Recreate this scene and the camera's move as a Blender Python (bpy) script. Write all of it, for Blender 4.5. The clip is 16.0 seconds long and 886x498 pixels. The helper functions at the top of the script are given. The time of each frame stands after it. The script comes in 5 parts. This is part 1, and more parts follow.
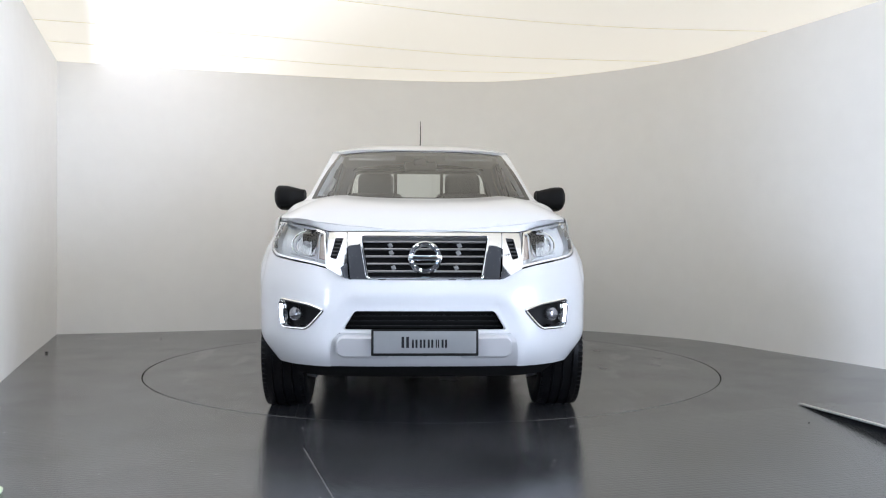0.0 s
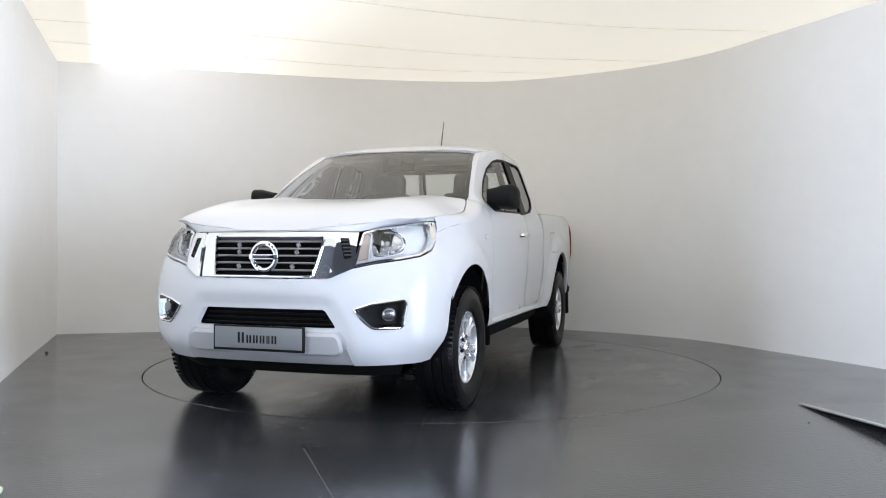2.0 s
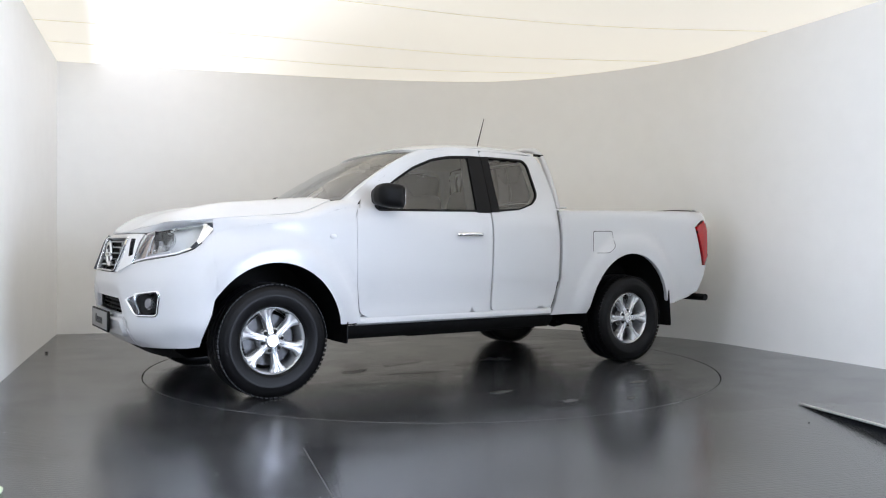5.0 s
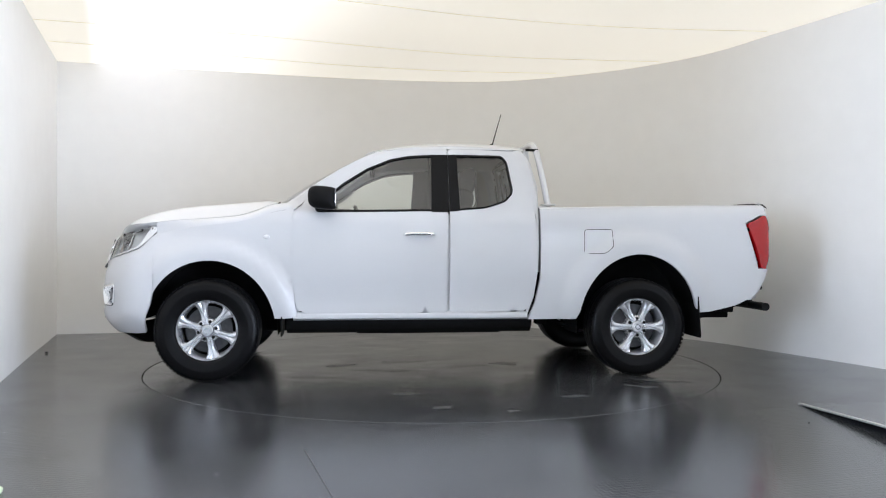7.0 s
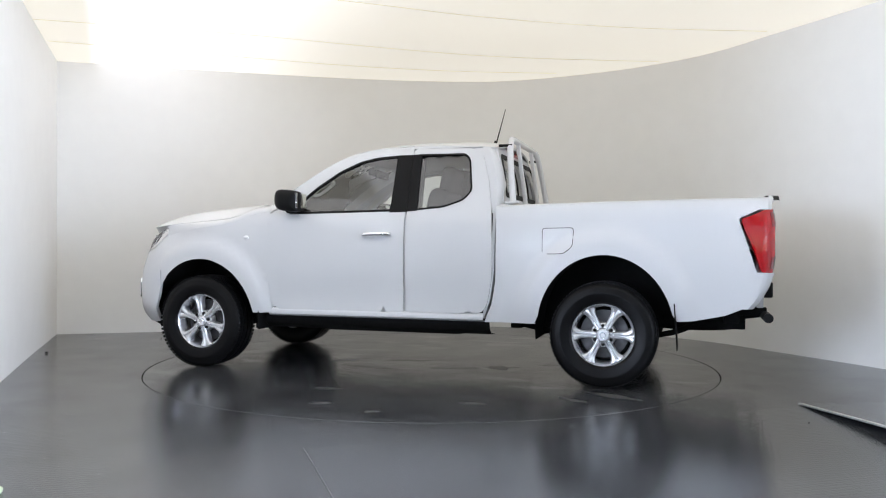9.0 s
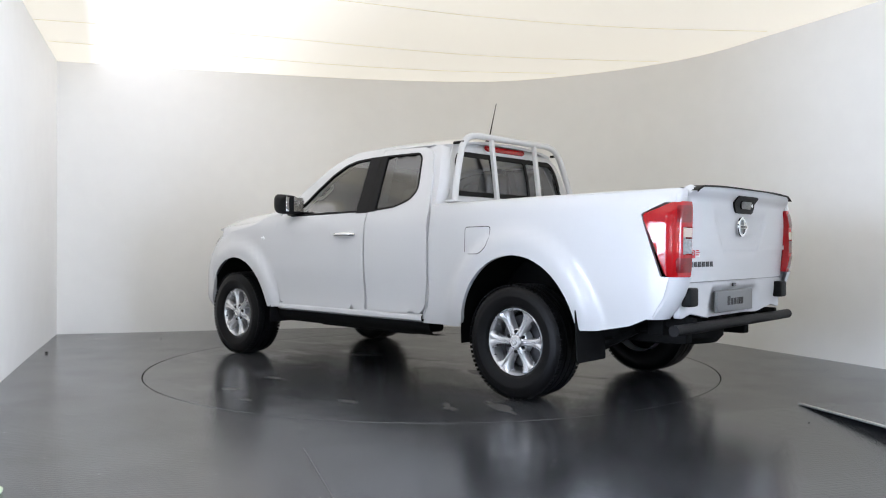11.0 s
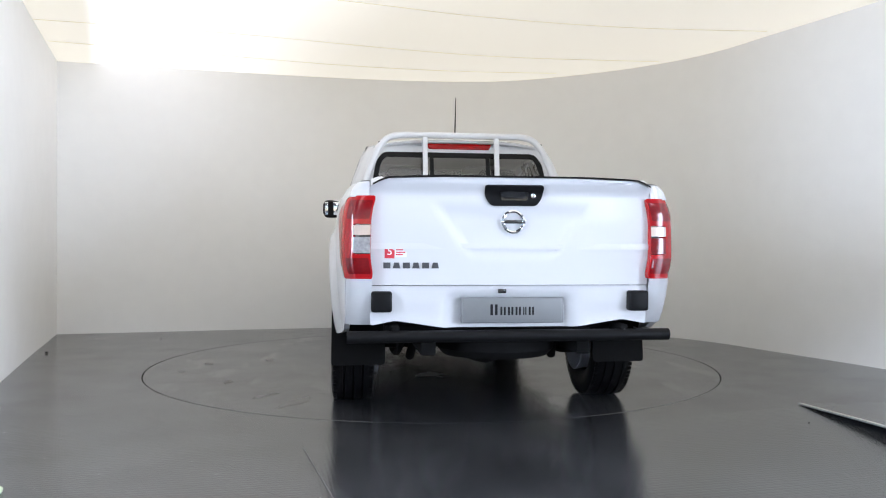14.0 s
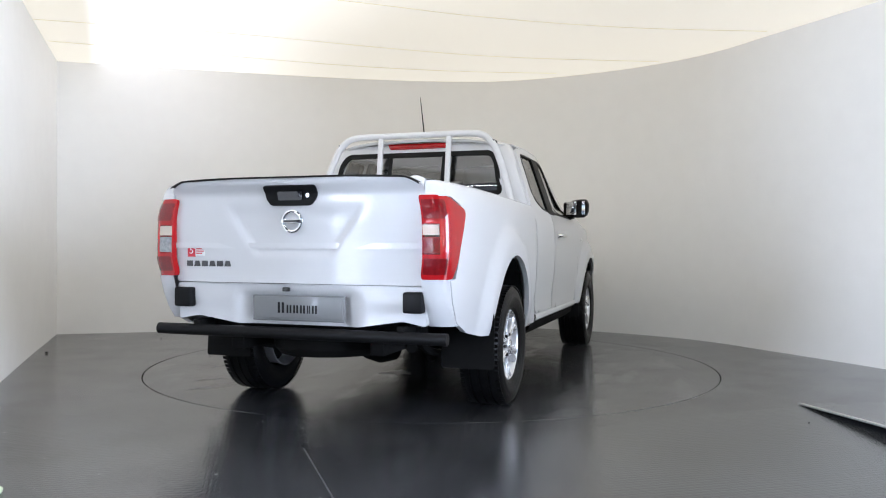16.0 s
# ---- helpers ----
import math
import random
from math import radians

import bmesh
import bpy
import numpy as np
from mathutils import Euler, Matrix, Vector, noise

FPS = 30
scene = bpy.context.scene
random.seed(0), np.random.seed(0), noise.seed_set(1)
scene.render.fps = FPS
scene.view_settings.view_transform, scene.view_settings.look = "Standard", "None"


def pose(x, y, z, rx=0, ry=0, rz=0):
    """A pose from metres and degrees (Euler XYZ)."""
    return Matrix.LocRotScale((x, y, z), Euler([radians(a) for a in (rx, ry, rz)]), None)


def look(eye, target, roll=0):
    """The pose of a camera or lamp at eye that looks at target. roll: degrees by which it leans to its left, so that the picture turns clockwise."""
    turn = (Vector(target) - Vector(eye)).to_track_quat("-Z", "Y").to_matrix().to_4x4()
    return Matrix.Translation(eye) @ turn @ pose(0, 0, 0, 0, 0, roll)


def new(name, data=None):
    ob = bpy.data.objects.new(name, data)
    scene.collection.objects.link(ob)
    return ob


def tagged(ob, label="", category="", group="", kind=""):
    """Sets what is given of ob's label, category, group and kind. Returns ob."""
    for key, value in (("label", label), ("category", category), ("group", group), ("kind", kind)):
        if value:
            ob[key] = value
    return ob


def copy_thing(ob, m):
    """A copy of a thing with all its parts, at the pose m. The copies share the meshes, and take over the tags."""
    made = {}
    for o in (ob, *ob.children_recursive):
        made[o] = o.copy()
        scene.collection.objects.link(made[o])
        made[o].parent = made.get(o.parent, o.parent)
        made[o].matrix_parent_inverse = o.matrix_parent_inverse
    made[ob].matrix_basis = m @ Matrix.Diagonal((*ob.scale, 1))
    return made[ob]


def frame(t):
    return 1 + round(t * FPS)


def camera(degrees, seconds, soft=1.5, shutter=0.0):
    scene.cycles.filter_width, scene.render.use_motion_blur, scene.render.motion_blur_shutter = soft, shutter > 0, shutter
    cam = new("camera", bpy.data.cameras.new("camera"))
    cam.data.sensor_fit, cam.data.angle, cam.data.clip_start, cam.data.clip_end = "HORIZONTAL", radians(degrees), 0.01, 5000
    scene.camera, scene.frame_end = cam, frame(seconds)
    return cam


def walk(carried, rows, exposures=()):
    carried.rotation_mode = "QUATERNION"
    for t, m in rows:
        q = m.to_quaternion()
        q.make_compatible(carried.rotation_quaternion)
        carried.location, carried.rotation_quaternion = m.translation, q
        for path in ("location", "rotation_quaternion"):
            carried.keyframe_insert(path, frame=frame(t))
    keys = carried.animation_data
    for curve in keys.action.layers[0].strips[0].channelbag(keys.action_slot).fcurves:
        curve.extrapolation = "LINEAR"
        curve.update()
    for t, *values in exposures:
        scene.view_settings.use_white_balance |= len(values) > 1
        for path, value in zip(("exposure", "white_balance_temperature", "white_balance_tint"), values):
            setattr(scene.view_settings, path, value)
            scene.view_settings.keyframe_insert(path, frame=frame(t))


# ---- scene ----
from mathutils.geometry import delaunay_2d_cdt as delaunay

# ---- camera: on a stand before the turntable ----
EYE = Vector((0.0, -6.597, 0.964))
YAW, PITCH = radians(-0.708), radians(-0.182)
AHEAD = Vector((-math.sin(YAW) * math.cos(PITCH), math.cos(YAW) * math.cos(PITCH), math.sin(PITCH)))
cam = camera(58.1, 16.0, 1.1)
STAND = look(EYE, EYE + AHEAD, 0.213)
walk(cam, [(0, STAND), (16, STAND)], [(0, 0.59, 6000, 16), (16, 0.59, 6000, 16)])

# ---- world, large lights, exposure ----
world = bpy.data.worlds.new("sky")
scene.world = world
world.use_nodes = True
sky = world.node_tree.nodes.new("ShaderNodeTexSky")
sky.sky_type, sky.sun_disc = "NISHITA", False
sky.sun_elevation, sky.sun_rotation = radians(40), radians(150)
world.node_tree.links.new(sky.outputs[0], world.node_tree.nodes["Background"].inputs[0])
world.node_tree.nodes["Background"].inputs[1].default_value = 0.1


def area_lamp(name, at, target, sx, sy, watts, colour):
    lamp = bpy.data.lights.new(name, "AREA")
    lamp.shape, lamp.size, lamp.size_y, lamp.energy, lamp.color = "RECTANGLE", sx, sy, watts, colour
    ob = new(name, lamp)
    ob.matrix_world = look(at, target)
    return ob


# daylight that enters by the shop window of the hall
DAY = (0.775, 0.87, 0.985)
area_lamp("window_daylight", (8.9, -8.0, 1.9), (0, -8.0, 1.9), 8.6, 3.4, 1480, DAY)
area_lamp("window_daylight", (-8.9, -8.0, 1.9), (0, -8.0, 1.9), 8.6, 3.4, 1900, DAY)
area_lamp("window_daylight", (0, -13.9, 2.2), (0, 0, 2.2), 16.0, 3.4, 20, DAY)


# ---- materials ----
def material(name, colour, rough=0.5, metal=0.0, coat=0.0, vary=0.0, grain=40.0, bump=0.0, bump_scale=200.0, ior=1.5):
    m = bpy.data.materials.new(name)
    m.use_nodes = True
    nt = m.node_tree
    b = nt.nodes["Principled BSDF"]
    b.inputs["Base Color"].default_value = (*colour, 1)
    b.inputs["Roughness"].default_value, b.inputs["Metallic"].default_value = rough, metal
    b.inputs["Coat Weight"].default_value, b.inputs["Coat Roughness"].default_value = coat, 0.03
    b.inputs["IOR"].default_value = ior
    if max(colour) < 0.015 and not coat:
        b.inputs["Specular IOR Level"].default_value = 0.16
    if vary or bump:
        tc = nt.nodes.new("ShaderNodeTexCoord")
        if vary:
            small, large = nt.nodes.new("ShaderNodeTexNoise"), nt.nodes.new("ShaderNodeTexNoise")
            small.inputs["Scale"].default_value, large.inputs["Scale"].default_value = grain, 1.3
            small.inputs["Detail"].default_value = large.inputs["Detail"].default_value = 6
            nt.links.new(tc.outputs["Object"], small.inputs["Vector"])
            nt.links.new(tc.outputs["Object"], large.inputs["Vector"])
            add = nt.nodes.new("ShaderNodeMath")
            add.operation = "ADD"
            nt.links.new(small.outputs[0], add.inputs[0])
            nt.links.new(large.outputs[0], add.inputs[1])
            ramp = nt.nodes.new("ShaderNodeMapRange")
            ramp.inputs["From Min"].default_value, ramp.inputs["From Max"].default_value = 0.6, 1.4
            ramp.inputs["To Min"].default_value, ramp.inputs["To Max"].default_value = 1 - vary, 1 + vary
            nt.links.new(add.outputs[0], ramp.inputs["Value"])
            mul = nt.nodes.new("ShaderNodeVectorMath")
            mul.operation = "SCALE"
            mul.inputs[0].default_value = colour
            nt.links.new(ramp.outputs[0], mul.inputs["Scale"])
            nt.links.new(mul.outputs[0], b.inputs["Base Color"])
            rr = nt.nodes.new("ShaderNodeMapRange")
            rr.inputs["To Min"].default_value, rr.inputs["To Max"].default_value = rough * 0.8, min(1, rough * 1.2)
            nt.links.new(large.outputs[0], rr.inputs["Value"])
            nt.links.new(rr.outputs[0], b.inputs["Roughness"])
        if bump:
            fine = nt.nodes.new("ShaderNodeTexNoise")
            fine.inputs["Scale"].default_value, fine.inputs["Detail"].default_value = bump_scale, 4
            nt.links.new(tc.outputs["Object"], fine.inputs["Vector"])
            bn = nt.nodes.new("ShaderNodeBump")
            bn.inputs["Strength"].default_value, bn.inputs["Distance"].default_value = bump, 0.002
            nt.links.new(fine.outputs[0], bn.inputs["Height"])
            nt.links.new(bn.outputs[0], b.inputs["Normal"])
    return m


def glass(name, tint, gloss=1.0, ior=1.62):
    """A thin pane: clear with a tint, with a mirror gloss that grows towards the rim."""
    m = bpy.data.materials.new(name)
    m.use_nodes = True
    nt = m.node_tree
    nt.nodes.remove(nt.nodes["Principled BSDF"])
    clear, shine, mix, fres = (nt.nodes.new("ShaderNode" + k) for k in ("BsdfTransparent", "BsdfGlossy", "MixShader", "Fresnel"))
    clear.inputs[0].default_value = (*tint, 1)
    shine.inputs["Roughness"].default_value = 0.02
    shine.inputs["Color"].default_value = (gloss, gloss, gloss, 1)
    fres.inputs[0].default_value = ior
    nt.links.new(fres.outputs[0], mix.inputs[0])
    nt.links.new(clear.outputs[0], mix.inputs[1])
    nt.links.new(shine.outputs[0], mix.inputs[2])
    nt.links.new(mix.outputs[0], nt.nodes["Material Output"].inputs[0])
    return m


def glow(name, colour, strength):
    m = bpy.data.materials.new(name)
    m.use_nodes = True
    b = m.node_tree.nodes["Principled BSDF"]
    b.inputs["Base Color"].default_value = (0.8, 0.8, 0.8, 1)
    b.inputs["Emission Color"].default_value, b.inputs["Emission Strength"].default_value = (*colour, 1), strength
    return m


PAINT = material("white_paint", (0.68, 0.685, 0.695), 0.32, coat=1.0, vary=0.012, grain=300)
for layer, level in (("Coat Weight", 0.5), ("Coat Roughness", 0.07), ("Specular IOR Level", 0.25)):
    PAINT.node_tree.nodes["Principled BSDF"].inputs[layer].default_value = level
BLACK = material("black_plastic", (0.0065, 0.0065, 0.007), 0.5, vary=0.15, grain=120, bump=0.15, bump_scale=900)
GLOSSBLACK = material("gloss_black", (0.008, 0.008, 0.009), 0.08, coat=0.6)
UNDER = material("underbody_black", (0.005, 0.005, 0.005), 0.8, vary=0.4, grain=25, bump=0.4, bump_scale=120)
RUBBER = material("tyre_rubber", (0.0045, 0.0045, 0.005), 0.38, vary=0.2, grain=60, bump=0.2, bump_scale=500)
for low in (BLACK, UNDER, RUBBER):
    low.node_tree.nodes["Principled BSDF"].inputs["Specular IOR Level"].default_value = 0.16
SEAL = material("seal_rubber", (0.010, 0.010, 0.010), 0.6)
ALLOY = material("alloy_silver", (0.72, 0.73, 0.75), 0.28, metal=0.7, coat=0.4, vary=0.03, grain=200)
CHROME = material("chrome", (0.86, 0.87, 0.88), 0.06, metal=1.0)
DARKMETAL = material("dark_steel", (0.10, 0.10, 0.105), 0.5, metal=0.7, vary=0.3)
SILVER = material("silver_plastic", (0.62, 0.62, 0.63), 0.3, metal=0.35, coat=0.5)
TRIM = material("interior_dark", (0.035, 0.035, 0.037), 0.7, vary=0.2, bump=0.3, bump_scale=600)
TRIMLIGHT = material("interior_light", (0.62, 0.61, 0.57), 0.75, vary=0.05, bump=0.2, bump_scale=700)
FABRIC = material("seat_fabric", (0.032, 0.032, 0.035), 0.9, vary=0.25, grain=90, bump=0.6, bump_scale=700)
REDLENS = material("red_lens", (0.42, 0.004, 0.006), 0.10, coat=0.15)
REDLIGHT = material("red_lens_clear", (0.20, 0.003, 0.005), 0.12, coat=0.3, vary=0.3, grain=70)
CLEARLENS = glass("clear_lens", (0.97, 0.98, 0.98))
LAMPINNER = material("lamp_reflector", (0.86, 0.87, 0.88), 0.25, metal=0.1)
LAMPGREY = material("lamp_housing", (0.80, 0.81, 0.82), 0.3)
LENSGREY = material("pale_lens", (0.33, 0.33, 0.34), 0.15, coat=0.4, vary=0.5, grain=60)
AMBER = material("amber_lens", (0.62, 0.50, 0.42), 0.2, coat=0.5)
WINDOW = glass("window_glass", (0.94, 0.97, 0.945), 0.95, 2.0)
PRIVACY = glass("privacy_glass", (0.74, 0.77, 0.77), 1.0, 2.0)
MIRRORGLASS = material("mirror_glass", (0.9, 0.9, 0.9), 0.02, metal=1.0)
PLATE = material("plate_grey", (0.20, 0.205, 0.21), 0.35, coat=0.3, vary=0.03)
INK = material("ink_black", (0.012, 0.012, 0.014), 0.4)
STICKRED = material("sticker_red", (0.62, 0.03, 0.05), 0.45)
STICKWHITE = material("sticker_white", (0.8, 0.8, 0.8), 0.45)
WALLPAINT = material("wall_paint", (0.90, 0.89, 0.86), 0.8, vary=0.02, grain=6, bump=0.12, bump_scale=160)
CEILPAINT = material("ceiling_paint", (0.78, 0.76, 0.66), 0.85, vary=0.02, grain=8)
HALLWALL = material("hall_wall", (0.07, 0.07, 0.072), 0.8, vary=0.2, grain=3)
HALLCEIL = material("hall_ceiling", (0.02, 0.02, 0.021), 0.9, vary=0.2, grain=3)
STRIPLAMP = glow("strip_lamp_tube", (1.0, 0.97, 0.92), 14)
ALU = material("aluminium_edge", (0.70, 0.70, 0.69), 0.35, metal=0.8, vary=0.1)


# ---- building helpers ----
def part(name, bm, mat, parent=None, label="", smooth=True):
    me = bpy.data.meshes.new(name)
    bm.normal_update()
    for f in bm.faces:
        f.smooth = smooth
    bm.to_mesh(me)
    bm.free()
    for m in mat if isinstance(mat, (list, tuple)) else [mat]:
        me.materials.append(m)
    if smooth:
        me.set_sharp_from_angle(angle=radians(38))
    ob = new(name, me)
    ob.parent = parent
    if label:
        ob["label"] = label
    return ob


def thing(name, label, category, group="", kind=""):
    return tagged(new(name), label, category, group, kind)


def cubic(rows):
    """A smooth function through rows of (x, y), flat beyond both ends."""
    rows = sorted(rows)
    xs, ys = [r[0] for r in rows], [r[1] for r in rows]
    n = len(xs)
    d = [(ys[i + 1] - ys[i]) / (xs[i + 1] - xs[i]) for i in range(n - 1)]
    m = [d[0]] + [0 if d[i - 1] * d[i] <= 0 else 2 * d[i - 1] * d[i] / (d[i - 1] + d[i]) for i in range(1, n - 1)] + [d[-1]]

    def f(x):
        if x <= xs[0]:
            return ys[0]
        if x >= xs[-1]:
            return ys[-1]
        i = max(k for k in range(n - 1) if xs[k] <= x)
        h = xs[i + 1] - xs[i]
        t = (x - xs[i]) / h
        return ((2 * t**3 - 3 * t**2 + 1) * ys[i] + (t**3 - 2 * t**2 + t) * h * m[i]
                + (3 * t**2 - 2 * t**3) * ys[i + 1] + (t**3 - t**2) * h * m[i + 1])
    return f


def ease(t):
    t = min(1.0, max(0.0, t))
    return t * t * (3 - 2 * t)


def rounded(pts, r=0.02, n=4):
    """A closed outline with its corners rounded."""
    out = []
    k = len(pts)
    for i in range(k):
        a, b, c = Vector(pts[i - 1]), Vector(pts[i]), Vector(pts[(i + 1) % k])
        u, v = a - b, c - b
        rr = min(r, u.length * 0.45, v.length * 0.45)
        p, q = b + u.normalized() * rr, b + v.normalized() * rr
        for j in range(n + 1):
            t = j / n
            out.append(tuple((1 - t) ** 2 * p + 2 * t * (1 - t) * b + t * t * q))
    return out


def glide(pts, n=6, closed=False):
    """A smooth line through the points (2D or 3D)."""
    P = [Vector(p) for p in pts]
    k = len(P)
    out = []
    for i in range(k if closed else k - 1):
        if closed:
            p0, p1, p2, p3 = P[i - 1], P[i], P[(i + 1) % k], P[(i + 2) % k]
        else:
            p0, p1, p2, p3 = P[max(i - 1, 0)], P[i], P[i + 1], P[min(i + 2, k - 1)]
        for j in range(n):
            t = j / n
            out.append(0.5 * ((2 * p1) + (p2 - p0) * t + (2 * p0 - 5 * p1 + 4 * p2 - p3) * t * t + (3 * p1 - p0 - 3 * p2 + p3) * t**3))
    if not closed:
        out.append(P[-1])
    return [tuple(p) for p in out]


def inside(poly, x, y):
    hit = False
    j = len(poly) - 1
    for i in range(len(poly)):
        (xi, yi), (xj, yj) = poly[i][:2], poly[j][:2]
        if (yi > y) != (yj > y) and x < (xj - xi) * (y - yi) / (yj - yi) + xi:
            hit = not hit
        j = i
    return hit


def area2(poly):
    return sum(poly[i - 1][0] * poly[i][1] - poly[i][0] * poly[i - 1][1] for i in range(len(poly)))


def inset(poly, g):
    """The outline drawn in by g."""
    k = len(poly)
    s = 1 if area2(poly) > 0 else -1
    out = []
    for i in range(k):
        a, b, c = Vector(poly[i - 1][:2]), Vector(poly[i][:2]), Vector(poly[(i + 1) % k][:2])
        u, v = (b - a), (c - b)
        if u.length < 1e-7 or v.length < 1e-7:
            out.append(tuple(b))
            continue
        n1, n2 = Vector((-u.y, u.x)).normalized(), Vector((-v.y, v.x)).normalized()
        n = n1 + n2
        n = n.normalized() / max(0.5, n.normalized().dot(n1)) if n.length > 1e-6 else n1
        out.append(tuple(b + n * g * s))
    return out


def dense(poly, step):
    out = []
    for i in range(len(poly)):
        a, b = Vector(poly[i][:2]), Vector(poly[(i + 1) % len(poly)][:2])
        n = max(1, int((b - a).length / step))
        out += [tuple(a.lerp(b, j / n)) for j in range(n)]
    clean = []
    for p in out:
        if not clean or (Vector(p) - Vector(clean[-1])).length > 1e-4:
            clean.append(p)
    return clean


def sheet(outline, fn, step=0.05, thick=0.012, gap=0.0, holes=(), flip=False, back=False):
    """A bent panel: the outline in the plane (a, b), laid onto the surface fn(a, b), with rims that turn inwards."""
    outer = dense(inset(outline, gap) if gap else list(outline), step)
    rings = [outer] + [dense(list(h), step) for h in holes]
    verts, edges = [], []
    for ring in rings:
        o = len(verts)
        verts += [Vector(p[:2]) for p in ring]
        edges += [(o + i, o + (i + 1) % len(ring)) for i in range(len(ring))]
    nb = len(verts)
    xs, ys = [p[0] for p in outer], [p[1] for p in outer]
    border = np.array([tuple(v) for v in verts])
    y = min(ys) + step * 0.5
    row = 0
    while y < max(ys):
        x = min(xs) + step * (0.5 if row % 2 else 0.0)
        while x < max(xs):
            if inside(outer, x, y) and not any(inside(h, x, y) for h in rings[1:]) and np.min(np.hypot(border[:, 0] - x, border[:, 1] - y)) > step * 0.45:
                verts.append(Vector((x, y)))
            x += step
        y += step * 0.87
        row += 1
    vs, _, fs, *_ = delaunay(verts, edges, [], 0, 1e-6)
    bm = bmesh.new()
    e = 1e-4
    pts, nrm = [], []
    for v in vs:
        p = Vector(fn(v.x, v.y))
        n = (Vector(fn(v.x + e, v.y)) - Vector(fn(v.x - e, v.y))).cross(Vector(fn(v.x, v.y + e)) - Vector(fn(v.x, v.y - e)))
        n = n.normalized() * (-1 if flip else 1)
        pts.append(p)
        nrm.append(n)
    bv = [bm.verts.new(p) for p in pts]
    count = {}
    for f in fs:
        c = sum((vs[i] for i in f), Vector((0, 0))) / len(f)
        if not inside(outer, c.x, c.y) or any(inside(h, c.x, c.y) for h in rings[1:]):
            continue
        f = list(f)
        q = (pts[f[1]] - pts[f[0]]).cross(pts[f[2]] - pts[f[0]])
        if q.dot(nrm[f[0]]) < 0:
            f.reverse()
        try:
            bm.faces.new([bv[i] for i in f])
        except ValueError:
            continue
        for i in range(len(f)):
            count[(f[i], f[(i + 1) % len(f)])] = 1
    if thick:
        rim = [k for k in count if (k[1], k[0]) not in count]
        low = {}
        for a, b in rim:
            for i in (a, b):
                if i not in low:
                    low[i] = (bm.verts.new(pts[i]), bm.verts.new(pts[i] - nrm[i] * thick))
            bm.faces.new([low[b][0], low[a][0], low[a][1], low[b][1]])
        if back:
            old = [f for f in bm.faces if all(v in set(bv) for v in f.verts)]
            inner = {}
            for f in old:
                ids = [v for v in f.verts]
                vv = []
                for v in ids:
                    if v not in inner:
                        i = bv.index(v)
                        inner[v] = bm.verts.new(pts[i] - nrm[i] * thick)
                    vv.append(inner[v])
                bm.faces.new(list(reversed(vv)))
    loose = [v for v in bm.verts if not v.link_faces]
    for v in loose:
        bm.verts.remove(v)
    return bm


def loft(lines, closed=False):
    """A skin over lines with equally many points."""
    bm = bmesh.new()
    grid = [[bm.verts.new(p) for p in line] for line in lines]
    for a, b in zip(grid, grid[1:]):
        n = len(a)
        for i in range(n if closed else n - 1):
            j = (i + 1) % n
            bm.faces.new([a[i], a[j], b[j], b[i]])
    return bm


def box_into(bm, cx, cy, cz, sx, sy, sz, bevel=0.0, m=None):
    old = set(bm.verts) if bevel else ()
    vs = bmesh.ops.create_cube(bm, size=1)["verts"]
    for v in vs:
        v.co = Vector((v.co.x * sx, v.co.y * sy, v.co.z * sz))
    if bevel:
        es = list({e for v in vs for e in v.link_edges})
        bmesh.ops.bevel(bm, geom=es, offset=min(bevel, 0.45 * min(sx, sy, sz)), segments=3, profile=0.5, affect="EDGES", clamp_overlap=True)
        vs = [v for v in bm.verts if v not in old]
    for v in vs:
        v.co = (m @ v.co if m else v.co) + Vector((cx, cy, cz))
    return bm


def box(cx, cy, cz, sx, sy, sz, bevel=0.0, m=None):
    return box_into(bmesh.new(), cx, cy, cz, sx, sy, sz, bevel, m)


def tube_into(bm, pts, r, n=10, cap=True):
    """A round bar along the points."""
    P = [Vector(p) for p in pts]
    rings = []
    side = None
    for i, p in enumerate(P):
        d = (P[min(i + 1, len(P) - 1)] - P[max(i - 1, 0)]).normalized()
        if side is None:
            side = d.cross(Vector((0, 0, 1)) if abs(d.z) < 0.9 else Vector((1, 0, 0))).normalized()
        side = (side - d * side.dot(d)).normalized()
        up = d.cross(side)
        rr = r(i / (len(P) - 1)) if callable(r) else r
        rings.append([bm.verts.new(p + (side * math.cos(a) + up * math.sin(a)) * rr) for a in (2 * math.pi * k / n for k in range(n))])
    for a, b in zip(rings, rings[1:]):
        for i in range(n):
            bm.faces.new([a[i], a[(i + 1) % n], b[(i + 1) % n], b[i]])
    if cap:
        bm.faces.new(list(reversed(rings[0])))
        bm.faces.new(rings[-1])
    return bm


def tube(pts, r, n=10):
    return tube_into(bmesh.new(), pts, r, n)


def turned(profile, n=64, axis="y", bm=None):
    """A body of revolution: profile rows of (distance along the axis, radius)."""
    bm = bm or bmesh.new()
    rings = []
    for h, r in profile:
        ring = []
        for k in range(n):
            a = 2 * math.pi * k / n
            c, s = r * math.cos(a), r * math.sin(a)
            ring.append(bm.verts.new((c, h, s) if axis == "y" else (h, c, s) if axis == "x" else (c, s, h)))
        rings.append(ring)
    for a, b in zip(rings, rings[1:]):
        for i in range(n):
            bm.faces.new([a[i], b[i], b[(i + 1) % n], a[(i + 1) % n]])
    return bm


